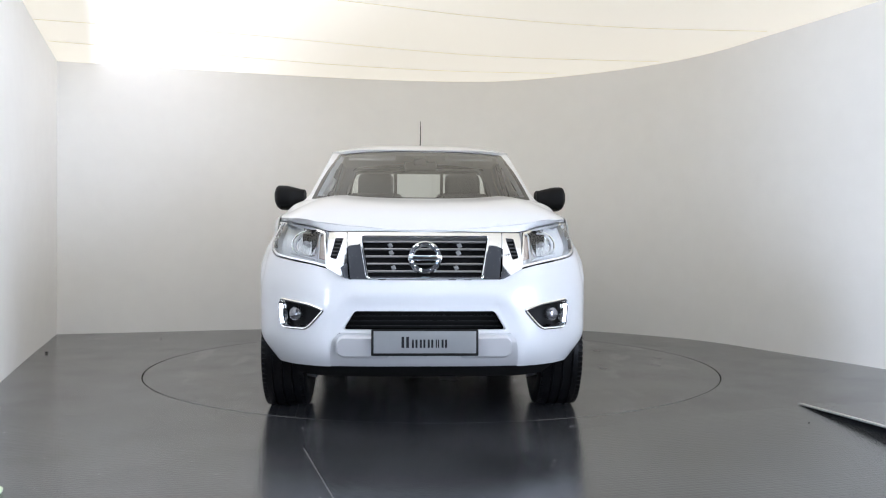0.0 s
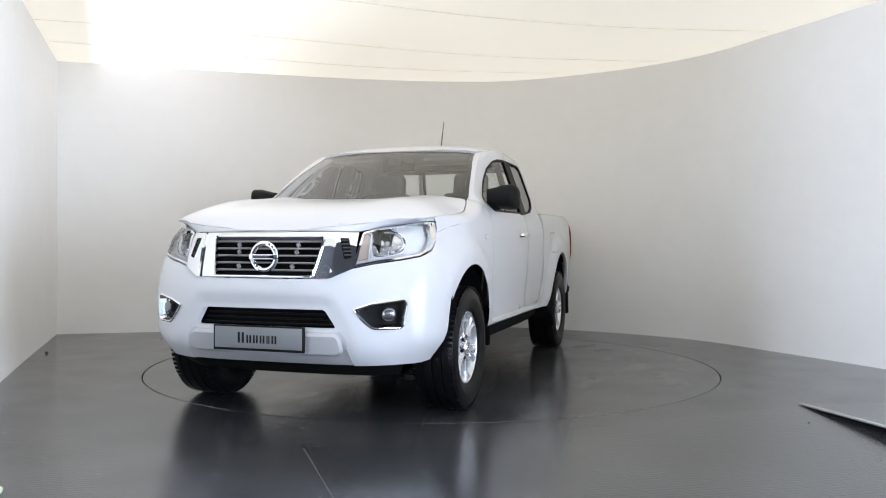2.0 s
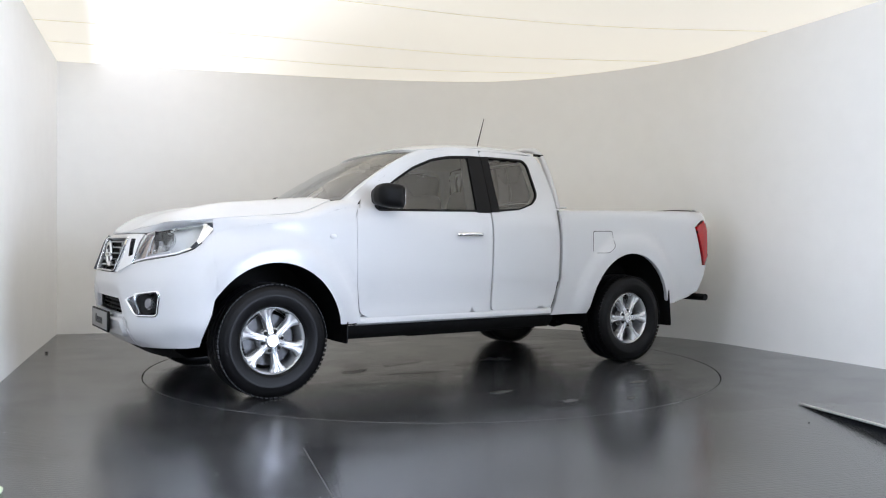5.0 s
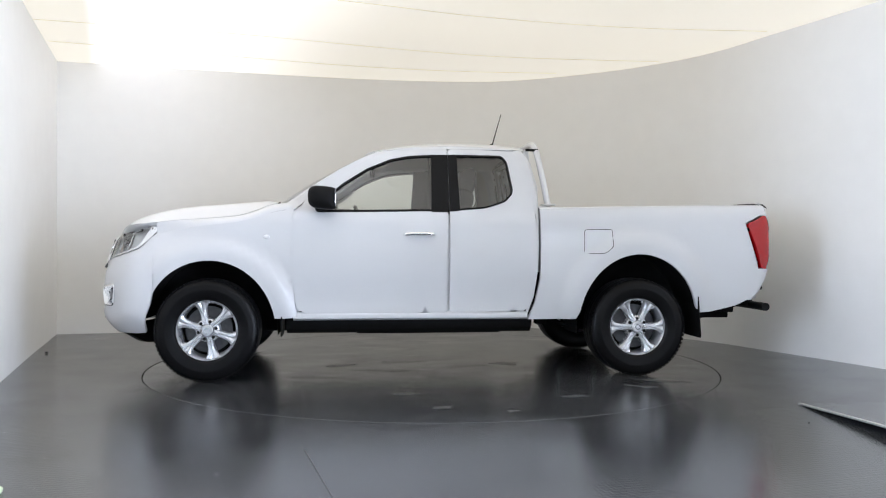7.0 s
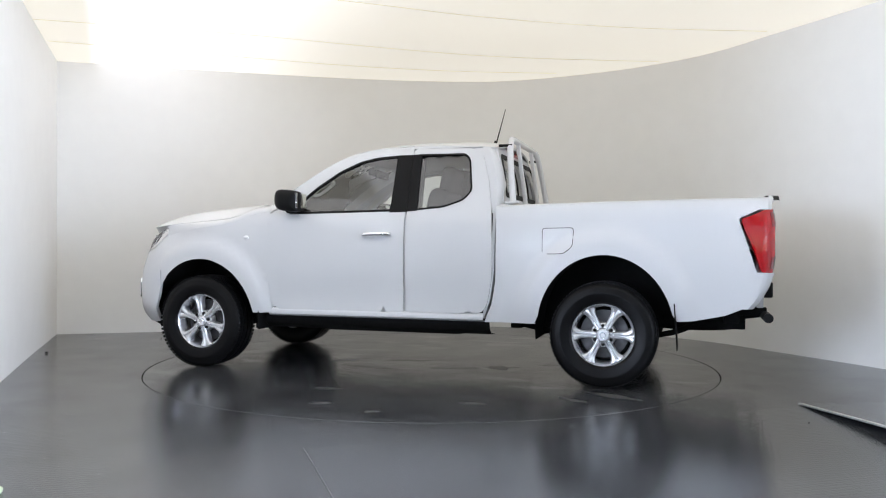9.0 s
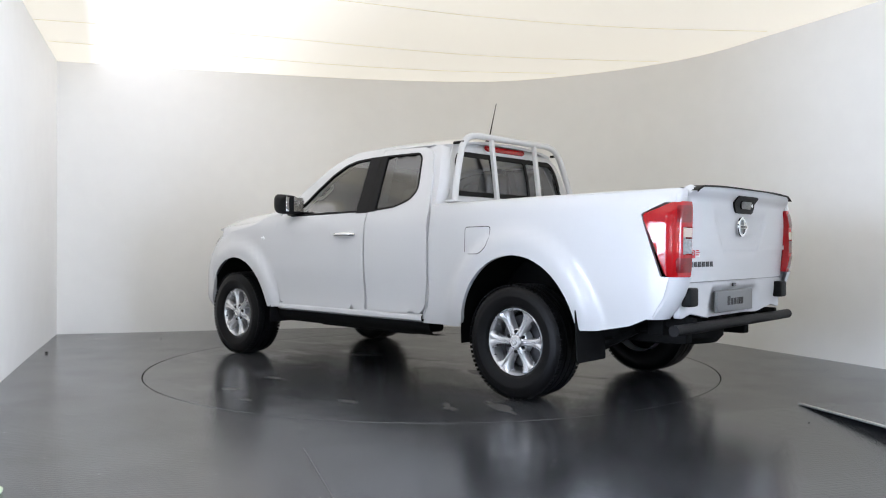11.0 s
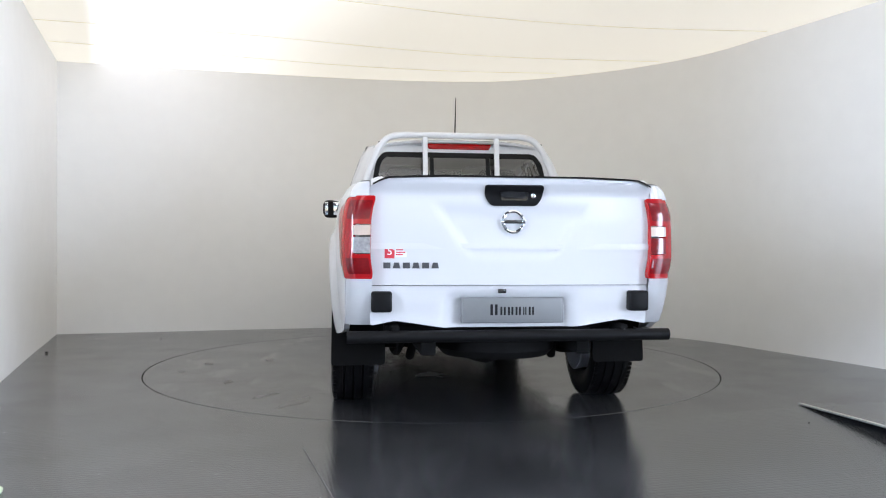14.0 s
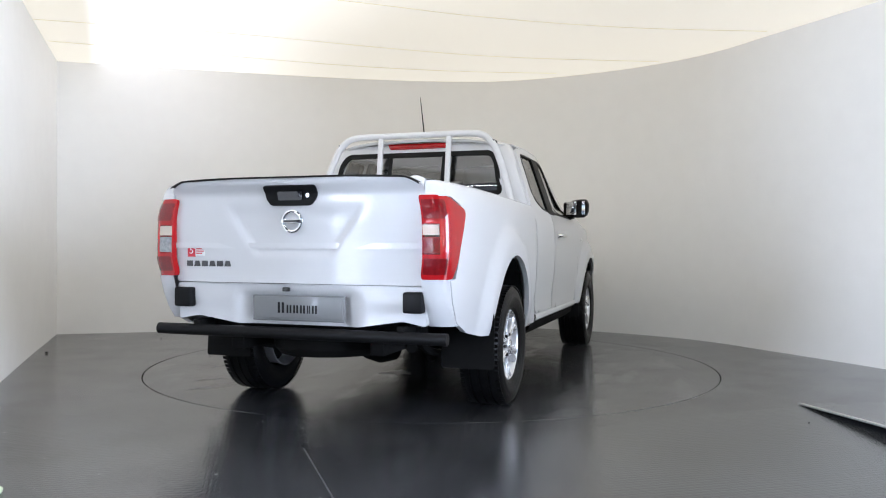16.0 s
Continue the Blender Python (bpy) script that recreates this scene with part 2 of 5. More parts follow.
def prism(outline, place, depth):
    """A plate: the outline (a, b) laid by place(a, b, h) between h = 0 and h = depth."""
    bm = bmesh.new()
    lo = [bm.verts.new(place(a, b, 0)) for a, b in outline]
    hi = [bm.verts.new(place(a, b, depth)) for a, b in outline]
    bm.faces.new(hi)
    bm.faces.new(list(reversed(lo)))
    n = len(lo)
    for i in range(n):
        bm.faces.new([lo[i], lo[(i + 1) % n], hi[(i + 1) % n], hi[i]])
    bmesh.ops.recalc_face_normals(bm, faces=bm.faces)
    return bm


def mirrored(pts):
    return [(p[0], -p[1], *p[2:]) for p in pts]


# ---- the setting: a display booth with a turntable, open to a hall ----
HEIGHT = 2.96
RING = 2.255


def floor_material(name, tread, stained, polish=(0.15, 0.23)):
    m = bpy.data.materials.new(name)
    m.use_nodes = True
    nt = m.node_tree
    N, L = nt.nodes.new, nt.links.new
    b = nt.nodes["Principled BSDF"]
    tc = N("ShaderNodeTexCoord")

    def noise_at(scale, detail=6, stretch=None):
        n = N("ShaderNodeTexNoise")
        n.inputs["Scale"].default_value, n.inputs["Detail"].default_value = scale, detail
        if stretch:
            mp = N("ShaderNodeMapping")
            mp.inputs["Scale"].default_value = stretch
            L(tc.outputs["Object"], mp.inputs["Vector"])
            L(mp.outputs[0], n.inputs["Vector"])
        else:
            L(tc.outputs["Object"], n.inputs["Vector"])
        return n.outputs[0]

    def ranged(value, a, c, lo, hi):
        r = N("ShaderNodeMapRange")
        r.inputs["From Min"].default_value, r.inputs["From Max"].default_value = a, c
        r.inputs["To Min"].default_value, r.inputs["To Max"].default_value = lo, hi
        L(value, r.inputs["Value"])
        return r.outputs[0]

    def maths(op, a, c):
        n = N("ShaderNodeMath")
        n.operation = op
        for i, v in enumerate((a, c)):
            if isinstance(v, (int, float)):
                n.inputs[i].default_value = v
            else:
                L(v, n.inputs[i])
        return n.outputs[0]

    wear = maths("ADD", ranged(noise_at(1.6), 0.35, 0.65, 0.75, 1.25), ranged(noise_at(45), 0.3, 0.7, -0.15, 0.15))
    rough = ranged(noise_at(2.2), 0.3, 0.7, *polish)
    if stained:
        patch = ranged(noise_at(2.6, 8, (0.6, 1.6, 1.0)), 0.56, 0.62, 0.0, 1.0)
        wear = maths("ADD", wear, maths("MULTIPLY", patch, 0.7))
        rough = maths("SUBTRACT", rough, maths("MULTIPLY", patch, 0.08))
    mul = N("ShaderNodeVectorMath")
    mul.operation = "SCALE"
    mul.inputs[0].default_value = (0.045, 0.047, 0.051)
    L(wear, mul.inputs["Scale"])
    L(mul.outputs[0], b.inputs["Base Color"])
    L(rough, b.inputs["Roughness"])
    b.inputs["IOR"].default_value = 1.75
    height = noise_at(260, 3)
    bn = N("ShaderNodeBump")
    bn.inputs["Strength"].default_value, bn.inputs["Distance"].default_value = 0.12, 0.002
    L(height, bn.inputs["Height"])
    if tread:
        # small raised bars in staggered rows
        br = N("ShaderNodeTexBrick")
        br.inputs["Scale"].default_value = 1.0
        br.inputs["Mortar Size"].default_value, br.inputs["Mortar Smooth"].default_value = 0.007, 0.8
        br.inputs["Brick Width"].default_value, br.inputs["Row Height"].default_value = 0.040, 0.030
        mp = N("ShaderNodeMapping")
        mp.inputs["Rotation"].default_value = (0, 0, radians(-12))
        L(tc.outputs["Object"], mp.inputs["Vector"])
        L(mp.outputs[0], br.inputs["Vector"])
        b2 = N("ShaderNodeBump")
        b2.inputs["Strength"].default_value, b2.inputs["Distance"].default_value = 0.12, 0.002
        b2.invert = True
        L(br.outputs["Fac"], b2.inputs["Height"])
        L(bn.outputs[0], b2.inputs["Normal"])
        bn = b2
    L(bn.outputs[0], b.inputs["Normal"])
    return m


FLOOR = floor_material("rubber_floor", True, False)
DISC = floor_material("turntable_rubber", False, True)
PANEL = floor_material("polished_rubber_floor", True, False, (0.10, 0.16))


def build_floor():
    # the fixed floor, with a round well for the turntable
    bm = bmesh.new()
    n = 160
    ring = [(RING * math.cos(2 * math.pi * k / n), RING * math.sin(2 * math.pi * k / n)) for k in range(n)]
    inner = [bm.verts.new((x, y, 0)) for x, y in ring]
    lower = [bm.verts.new((x, y, -0.06)) for x, y in ring]
    mid = [bm.verts.new((x * 1.5, y * 1.5, 0)) for x, y in ring]
    far = []
    for x, y in ring:
        k = 15.0 / max(abs(x), abs(y))
        far.append(bm.verts.new((x * k, y * k, 0)))
    for k in range(n):
        j = (k + 1) % n
        bm.faces.new([inner[k], mid[k], mid[j], inner[j]])
        bm.faces.new([mid[k], far[k], far[j], mid[j]])
        bm.faces.new([lower[k], inner[k], inner[j], lower[j]])
    bm.faces.new(lower)
    tagged(part("floor", bm, FLOOR, smooth=False), "dark grey glossy rubber floor with a fine raised tread", "floor", kind="structure")
    # sheet of the same rubber, polished by use, let in before the turntable
    edge = [(-0.609, -2.80), (0.10, -2.665), (0.60, -2.49), (1.35, -2.12), (2.24, -1.78), (3.80, -1.60), (3.80, -4.55), (-0.07, -4.55)]
    tagged(part("floor_panel", prism(edge, lambda a, b, h: (a, b, h - 0.0005), 0.0025), PANEL, smooth=False), "polished dark grey rubber floor sheet beside the turntable", "floor", kind="structure")
    # welded seam of the floor sheets
    a, b = Vector((-0.612, -2.80, 0.0015)), Vector((-0.325, -3.72, 0.0015))
    d = (b - a).normalized()
    s = Vector((-d.y, d.x, 0)) * 0.0025
    bm = loft([[a - s + Vector((0, 0, 0.0005)), b - s + Vector((0, 0, 0.0005))], [a + Vector((0, 0, 0.0018)), b + Vector((0, 0, 0.0018))],
               [a + s + Vector((0, 0, 0.0005)), b + s + Vector((0, 0, 0.0005))]])
    bmesh.ops.recalc_face_normals(bm, faces=bm.faces)
    tagged(part("floor_seam", bm, material("seam_grey", (0.11, 0.11, 0.11), 0.35, vary=0.4, grain=60)), "scuffed grey welded seam in the rubber floor", "floor seam", kind="structure")


STAIN = material("dried_water", (0.095, 0.093, 0.088), 0.3, vary=0.5, grain=14)
GREASE = material("dark_grease", (0.016, 0.015, 0.014), 0.22, vary=0.4, grain=18)
# on the disc: x, y, half length, half width, turn, material
STAINS = ((0.73, 0.08, 0.13, 0.07, 0.2, STAIN), (-0.59, 0.08, 0.11, 0.08, 0.9, STAIN), (-1.55, 1.03, 0.14, 0.04, -0.5, STAIN), (0.15, 1.82, 0.06, 0.03, 0.1, STAIN),
          (-0.25, 1.97, 0.05, 0.025, 0.4, STAIN), (-1.33, 1.25, 0.10, 0.03, -0.6, STAIN), (0.30, 1.35, 0.09, 0.03, 0.2, STAIN), (-0.75, 1.55, 0.07, 0.03, 0.1, STAIN),
          (-1.03, -0.24, 0.16, 0.05, 0.5, GREASE), (-1.33, -0.30, 0.14, 0.04, 0.2, GREASE), (0.25, -0.10, 0.20, 0.05, 0.1, GREASE), (0.40, 0.35, 0.18, 0.04, -0.2, GREASE), (-0.2, 0.2, 0.2, 0.05, 0.3, GREASE))


def build_turntable():
    r = RING - 0.008
    bm = turned([(-0.05, r), (-0.003, r), (0.0, r - 0.003)], 160, "z")
    bm.faces.new([v for v in bm.verts if v.co.z > -1e-6])
    bmesh.ops.recalc_face_normals(bm, faces=bm.faces)
    disc = tagged(part("turntable", bm, DISC, smooth=False), "round dark grey turntable disc flush with the floor, stained", "turntable")
    # dried water marks and scuffs that turn with the disc
    rnd = random.Random(12)
    for x, y, a, b, turn, mat in STAINS:
        m = Matrix.Translation((x, y, 0)) @ Matrix.Rotation(turn, 4, "Z")
        bm = bmesh.new()
        ring = []
        for j in range(48):
            u = 2 * math.pi * j / 48
            w = 1 + 0.9 * noise.noise(Vector((math.cos(u) * 1.6, math.sin(u) * 1.6, x * 5))) + 0.5 * noise.noise(Vector((math.cos(u) * 4.5, math.sin(u) * 4.5, y * 5)))
            w = max(0.25, w) * rnd.uniform(0.9, 1.1)
            ring.append(bm.verts.new(m @ Vector((a * w * math.cos(u), b * w * math.sin(u), 0.0007))))
        centre = bm.verts.new(m @ Vector((0, 0, 0.0009)))
        for p, q in zip(ring, ring[1:] + ring[:1]):
            bm.faces.new([centre, p, q])
        part("floor_mark", bm, mat, disc, "dried pale water mark" if mat is STAIN else "dark grease smear", smooth=False)
    return disc


WALL = glide([(-4.06, 2.06), (-3.23, 2.28), (-2.72, 2.43), (-1.99, 2.63), (-1.1, 2.84), (-0.2, 2.98), (0.56, 3.0), (1.0, 2.91), (1.5, 2.68),
              (2.1, 2.30), (2.6, 1.83), (2.9, 1.38), (3.12, 0.85), (3.44, 0.1), (3.64, -0.45), (3.78, -1.2), (3.84, -2.0), (3.85, -3.3), (3.85, -4.6)], 6)
LEFT = [(-2.61, -4.6), (-2.61, -2.2), (-3.02, -1.0), (-3.45, 0.24), (-4.06, 2.06)]


def wall_strip(name, line, z0, z1, thick, label, mat=None):
    """A standing wall along the line, thickened away from the booth."""
    P = [Vector((x, y)) for x, y in line]
    out = []
    for i, p in enumerate(P):
        d = (P[min(i + 1, len(P) - 1)] - P[max(i - 1, 0)]).normalized()
        out.append(p + Vector((-d.y, d.x)) * thick)
    bm = loft([[(p.x, p.y, z0) for p in P], [(p.x, p.y, z1) for p in P], [(p.x, p.y, z1) for p in out], [(p.x, p.y, z0) for p in out], [(p.x, p.y, z0) for p in P]])
    bmesh.ops.remove_doubles(bm, verts=bm.verts, dist=1e-5)
    bmesh.ops.holes_fill(bm, edges=[e for e in bm.edges if e.is_boundary])
    bmesh.ops.recalc_face_normals(bm, faces=bm.faces)
    ob = part(name, bm, mat or WALLPAINT)
    for e in ob.data.edges:
        e.use_edge_sharp = False
    ob.data.set_sharp_from_angle(angle=radians(35))
    return tagged(ob, label, "wall", kind="structure")


def ceiling_material():
    """Cream ceiling whose bounced light is put in as glow, strongest along one side."""
    m = bpy.data.materials.new("glowing_ceiling")
    m.use_nodes = True
    nt = m.node_tree
    N, L = nt.nodes.new, nt.links.new
    b = nt.nodes["Principled BSDF"]
    b.inputs["Base Color"].default_value = (0.78, 0.76, 0.68, 1)
    b.inputs["Roughness"].default_value = 0.7
    tc = N("ShaderNodeTexCoord")
    # distance from the painted bright band, which runs along the side wall
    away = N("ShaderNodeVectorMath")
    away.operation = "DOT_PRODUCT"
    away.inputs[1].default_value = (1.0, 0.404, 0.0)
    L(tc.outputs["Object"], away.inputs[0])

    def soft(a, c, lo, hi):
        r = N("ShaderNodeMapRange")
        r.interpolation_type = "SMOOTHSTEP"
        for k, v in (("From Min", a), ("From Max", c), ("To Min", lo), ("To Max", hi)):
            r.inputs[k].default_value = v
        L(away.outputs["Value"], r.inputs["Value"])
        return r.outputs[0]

    # light patch painted as emission: sharp edge by the wall, long fade inwards
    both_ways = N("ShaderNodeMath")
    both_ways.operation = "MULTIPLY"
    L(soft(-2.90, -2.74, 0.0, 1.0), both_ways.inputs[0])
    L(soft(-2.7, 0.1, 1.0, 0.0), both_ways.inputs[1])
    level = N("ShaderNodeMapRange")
    level.inputs["To Min"].default_value, level.inputs["To Max"].default_value = CEILGLOW
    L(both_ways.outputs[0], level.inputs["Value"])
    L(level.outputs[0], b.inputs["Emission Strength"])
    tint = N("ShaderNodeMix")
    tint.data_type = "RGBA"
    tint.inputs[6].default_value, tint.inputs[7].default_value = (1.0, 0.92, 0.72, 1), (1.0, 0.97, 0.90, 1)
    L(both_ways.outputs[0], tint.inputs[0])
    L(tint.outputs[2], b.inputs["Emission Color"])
    return m


# added ceiling glow: general level, and level in the painted light patch
CEILGLOW = (0.37, 0.86)


def build_ceiling():
    # board above, and below it from wall to wall an added sheet that glows
    outline = [(x, y) for x, y in LEFT[:-1]] + WALL
    for name, z0, z1, mat in (("ceiling", HEIGHT, HEIGHT + 0.1, CEILPAINT), ("ceiling_glow_sheet", HEIGHT - 0.012, HEIGHT - 0.002, ceiling_material())):
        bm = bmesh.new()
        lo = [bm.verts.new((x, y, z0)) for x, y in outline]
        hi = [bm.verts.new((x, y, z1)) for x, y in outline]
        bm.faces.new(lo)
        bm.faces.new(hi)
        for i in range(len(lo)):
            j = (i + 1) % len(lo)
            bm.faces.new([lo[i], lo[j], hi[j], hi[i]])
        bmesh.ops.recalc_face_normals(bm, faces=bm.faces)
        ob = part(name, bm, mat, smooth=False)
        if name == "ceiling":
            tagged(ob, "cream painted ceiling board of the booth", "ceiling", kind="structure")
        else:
            lamp = tagged(ob, "cream ceiling skin with added glow, light patch painted white along one side", "ceiling light")
    for line in (((-3.15, -0.95), (-2.6, -0.75), (-0.68, -0.12), (0.4, 0.28), (1.7, 0.58), (3.05, 0.68)), ((-3.55, 0.45), (-1.93, 0.87), (-0.39, 1.42), (0.78, 1.74), (2.4, 1.90)),
                 ((-3.75, 1.2), (-2.2, 1.75), (-1.0, 2.16), (0.2, 2.42), (1.4, 2.50))):
        pts = glide([(x, y, HEIGHT - 0.014) for x, y in line], 8)
        part("seam", tube(pts, 0.0025, 6), CEILPAINT, lamp)


def build_hall():
    # the dim hall behind the camera, seen in the paint and chrome only
    hx, y0, y1, hz = 9.0, -4.6, -14.0, 4.2
    tagged(part("hall_ceiling", box(0, (y0 + y1) / 2, hz + 0.05, 2 * hx, y0 - y1, 0.1), HALLCEIL, smooth=False), "dark grey ceiling of the hall", "ceiling", kind="structure")
    wall_strip("wall_booth_left_front", [(-hx, y0), (-2.61, y0)], 0, hz, 0.15, "grey painted wall beside the booth", HALLWALL)
    wall_strip("wall_booth_right_front", [(3.85, y0), (hx, y0)], 0, hz, 0.15, "grey painted wall beside the booth", HALLWALL)
    wall_strip("wall_booth_fascia", [(-2.61, y0), (3.85, y0)], HEIGHT, hz, 0.15, "grey fascia over the booth opening", HALLWALL)
    # walls with the shop windows: (pose of the wall, half length, window from, to, low, high)
    for k, (m, half, wa, wb, za, zb) in enumerate(((pose(hx, -8.3, 0, 0, 0, 90), 5.7, -4.2, 4.7, 0.2, 3.65), (pose(-hx, -8.3, 0, 0, 0, -90), 5.7, -4.7, 4.2, 0.2, 3.65),
                                                  (pose(0, y1, 0), hx, -8.0, 8.0, 0.45, 3.95))):
        wall = tagged(new("wall_hall_%d" % (k + 1)), "grey painted wall round a shop window", "wall", kind="structure")
        wall.matrix_basis = m
        for xa, xb, z0, z1 in ((-half, wa, 0, hz), (wb, half, 0, hz), (wa, wb, 0, za), (wa, wb, zb, hz)):
            part("wall_piece", box((xa + xb) / 2, 0.0, (z0 + z1) / 2, xb - xa, 0.15, z1 - z0), HALLWALL, wall, smooth=False)
        win = tagged(new("window_%d" % (k + 1)), "large shop window with dark metal frame", "window", kind="structure")
        win.matrix_basis = m
        n = 3 if k < 2 else 6
        for i in range(n + 1):
            part("mullion", box(wa + (wb - wa) * i / n, 0, (za + zb) / 2, 0.09, 0.10, zb - za, 0.008), DARKMETAL, win)
        for z in (za, zb):
            part("rail", box((wa + wb) / 2, 0, z, wb - wa, 0.10, 0.07, 0.008), DARKMETAL, win)
        for i in range(n):
            part("pane", box(wa + (wb - wa) * (i + 0.5) / n, 0, (za + zb) / 2, (wb - wa) / n - 0.1, 0.008, zb - za - 0.08), WINDOW, win).visible_shadow = False
    # strip lamps under the hall ceiling
    first = None
    for x in (-5.0, -1.8, 1.8, 5.0):
        for y in (-5.6, -8.2, -10.8):
            m = pose(x, y, hz - 0.12)
            if first is None:
                first = thing("strip_lamp", "white strip lamp under the hall ceiling", "ceiling light", "hall strip lamps")
                part("housing", box(0, 0, 0.05, 1.5, 0.16, 0.05, 0.008), LAMPGREY, first)
                part("lamp_tube", tube([(-0.72, 0, 0), (0.72, 0, 0)], 0.03, 12), STRIPLAMP, first)
                part("hanger", box(0, 0, 0.1, 0.06, 0.06, 0.06), LAMPGREY, first)
                first.matrix_basis = m
            else:
                copy_thing(first, m)


def build_setting():
    build_floor()
    wall_strip("wall_back", WALL, 0, HEIGHT, 0.12, "curved white painted back wall of the booth")
    wall_strip("wall_left", LEFT, 0, HEIGHT, 0.12, "straight white painted side wall of the booth")
    build_ceiling()
    build_hall()


def build_ramp():
    # loose plate with a bright edge, lifted towards the hall
    ramp = thing("loading_plate", "thin dark plate with a bright aluminium edge, lifted off the floor", "plate")
    a, b, c, d = Vector((2.250, -1.735, 0.003)), Vector((2.345, -3.0, 0.072)), Vector((3.7, -2.9, 0.072)), Vector((3.6, -1.65, 0.003))
    up = Vector((0, 0, 0.008))
    bm = bmesh.new()
    lo, hi = [bm.verts.new(p) for p in (a, b, c, d)], [bm.verts.new(p + up) for p in (a, b, c, d)]
    bm.faces.new(hi)
    bm.faces.new(list(reversed(lo)))
    for i in range(4):
        bm.faces.new([lo[i], lo[(i + 1) % 4], hi[(i + 1) % 4], hi[i]])
    bmesh.ops.recalc_face_normals(bm, faces=bm.faces)
    part("plate", bm, FLOOR, ramp, smooth=False)
    side = Vector((-0.009, -0.001, 0))
    part("edge_trim", loft([[a + side, b + side], [a + side + up * 1.2, b + side + up * 1.2], [a - side + up * 1.3, b - side + up * 1.3]]), ALU, ramp, "bright aluminium edge")
    part("foot", box(2.55, -2.93, 0.034, 0.05, 0.05, 0.068, 0.004), BLACK, ramp)
    part("foot", box(3.55, -2.83, 0.034, 0.05, 0.05, 0.068, 0.004), BLACK, ramp)


def build_paper():
    # crumpled pale scrap at the floor's edge
    rnd = random.Random(4)
    bm = bmesh.new()
    bmesh.ops.create_icosphere(bm, subdivisions=3, radius=0.05)
    for v in bm.verts:
        k = 1 + 0.35 * (noise.noise(v.co * 30) + 0.5 * noise.noise(v.co * 70))
        v.co = Vector((v.co.x * k, v.co.y * k, max(0.0, v.co.z * k * 0.35 + 0.012)))
    ob = part("paper_scrap", bm, material("pale_green_paper", (0.62, 0.72, 0.52), 0.8, vary=0.1, grain=60), smooth=False)
    ob.location = (-1.705, -3.51, 0.001)
    tagged(ob, "small crumpled pale green scrap lying on the floor", "paper scrap")
    # grit on the floor
    bm = bmesh.new()
    for k in range(70):
        x, y = rnd.uniform(-2.4, 2.4), rnd.uniform(-3.6, -2.0)
        if math.hypot(x, y) < RING + 0.1:
            continue
        s = rnd.uniform(0.002, 0.005)
        box_into(bm, x, y, s * 0.3, s * rnd.uniform(1, 2.4), s, s * 0.6, 0, Matrix.Rotation(rnd.uniform(0, 6), 3, "Z"))
    tagged(part("floor_grit", bm, material("grit", (0.45, 0.44, 0.42), 0.8), smooth=False), "scattered specks of pale grit on the floor", "grit", kind="stuff")


def build_crumbs():
    # dark crumbs of rubber near the walls
    first = None
    for x, y, k in ((-3.43, 0.53, 0.7), (-2.80, 1.66, 0.5), (2.07, -2.24, 0.3)):
        if first is None:
            bm = bmesh.new()
            bmesh.ops.create_icosphere(bm, subdivisions=2, radius=0.018)
            for v in bm.verts:
                w = 1 + 0.4 * noise.noise(v.co * 90)
                v.co = Vector((v.co.x * w * 1.3, v.co.y * w, max(0.0, v.co.z * w * 0.6 + 0.007)))
            first = tagged(part("rubber_crumb", bm, SEAL, smooth=False), "small dark crumb of rubber on the floor", "crumb", "crumbs on the floor")
            first.matrix_basis = pose(x, y, 0.003) @ Matrix.Scale(k, 4)
        else:
            copy_thing(first, pose(x, y, 0.003) @ Matrix.Scale(k, 4))


# ---- the truck: x forward, y to its left, z up, wheels at x 1.687 and -1.463 ----
FRONT_AXLE, REAR_AXLE, HUB = 1.687, -1.463, 0.365
PROFILE = cubic([(0.30, 0.800), (0.40, 0.850), (0.46, 0.868), (0.55, 0.874), (0.62, 0.882), (0.75, 0.893), (0.95, 0.899), (1.05, 0.897), (1.15, 0.886),
                 (1.22, 0.862), (1.40, 0.800), (1.55, 0.748), (1.65, 0.711), (1.70, 0.684), (1.74, 0.630)])
BEDPROFILE = cubic([(0.30, 0.800), (0.42, 0.852), (0.55, 0.874), (0.62, 0.882), (0.75, 0.893), (0.95, 0.899), (1.05, 0.897), (1.15, 0.890), (1.22, 0.876), (1.27, 0.850), (1.31, 0.800)])
PLAN = cubic([(-2.60, -0.080), (-2.50, -0.052), (-2.35, -0.028), (-2.1, -0.010), (-1.8, 0.0), (1.5, 0.0), (1.8, -0.006), (2.05, -0.02), (2.2, -0.05)])


def flare(x, z):
    best = 0.0
    for xc, zc, rx, rz in ((1.672, 0.36, 0.46, 0.50), (-1.47, 0.39, 0.46, 0.52)):
        q = math.hypot((x - xc) / rx, (z - zc) / rz)
        best = max(best, 0.038 * ease((1.36 - q) / 0.17) * ease((z - 0.25) / 0.3))
    return best


def side_y(x, z):
    lean = 0.070 * ease((z - 0.86) / 0.24) * ease((x - 1.66) / 0.40)
    return (PROFILE(z) if x > -0.7 else BEDPROFILE(z)) + 0.008 + PLAN(x) + flare(x, z) - lean - 0.070 * ease((z - 1.19) / 0.13) * ease((x - 0.1) / 0.75) - 0.006 * ease((0.80 - z) / 0.16) * ease((z - 0.48) / 0.1) * (1 if -0.7 < x < 1.05 else 0)


def on_side(s, out=0.0):
    return lambda x, z: (x, s * (side_y(x, z) + out), z)


def both(make):
    """Makes a part for the left side and for the right one."""
    for s in (1, -1):
        make(s)


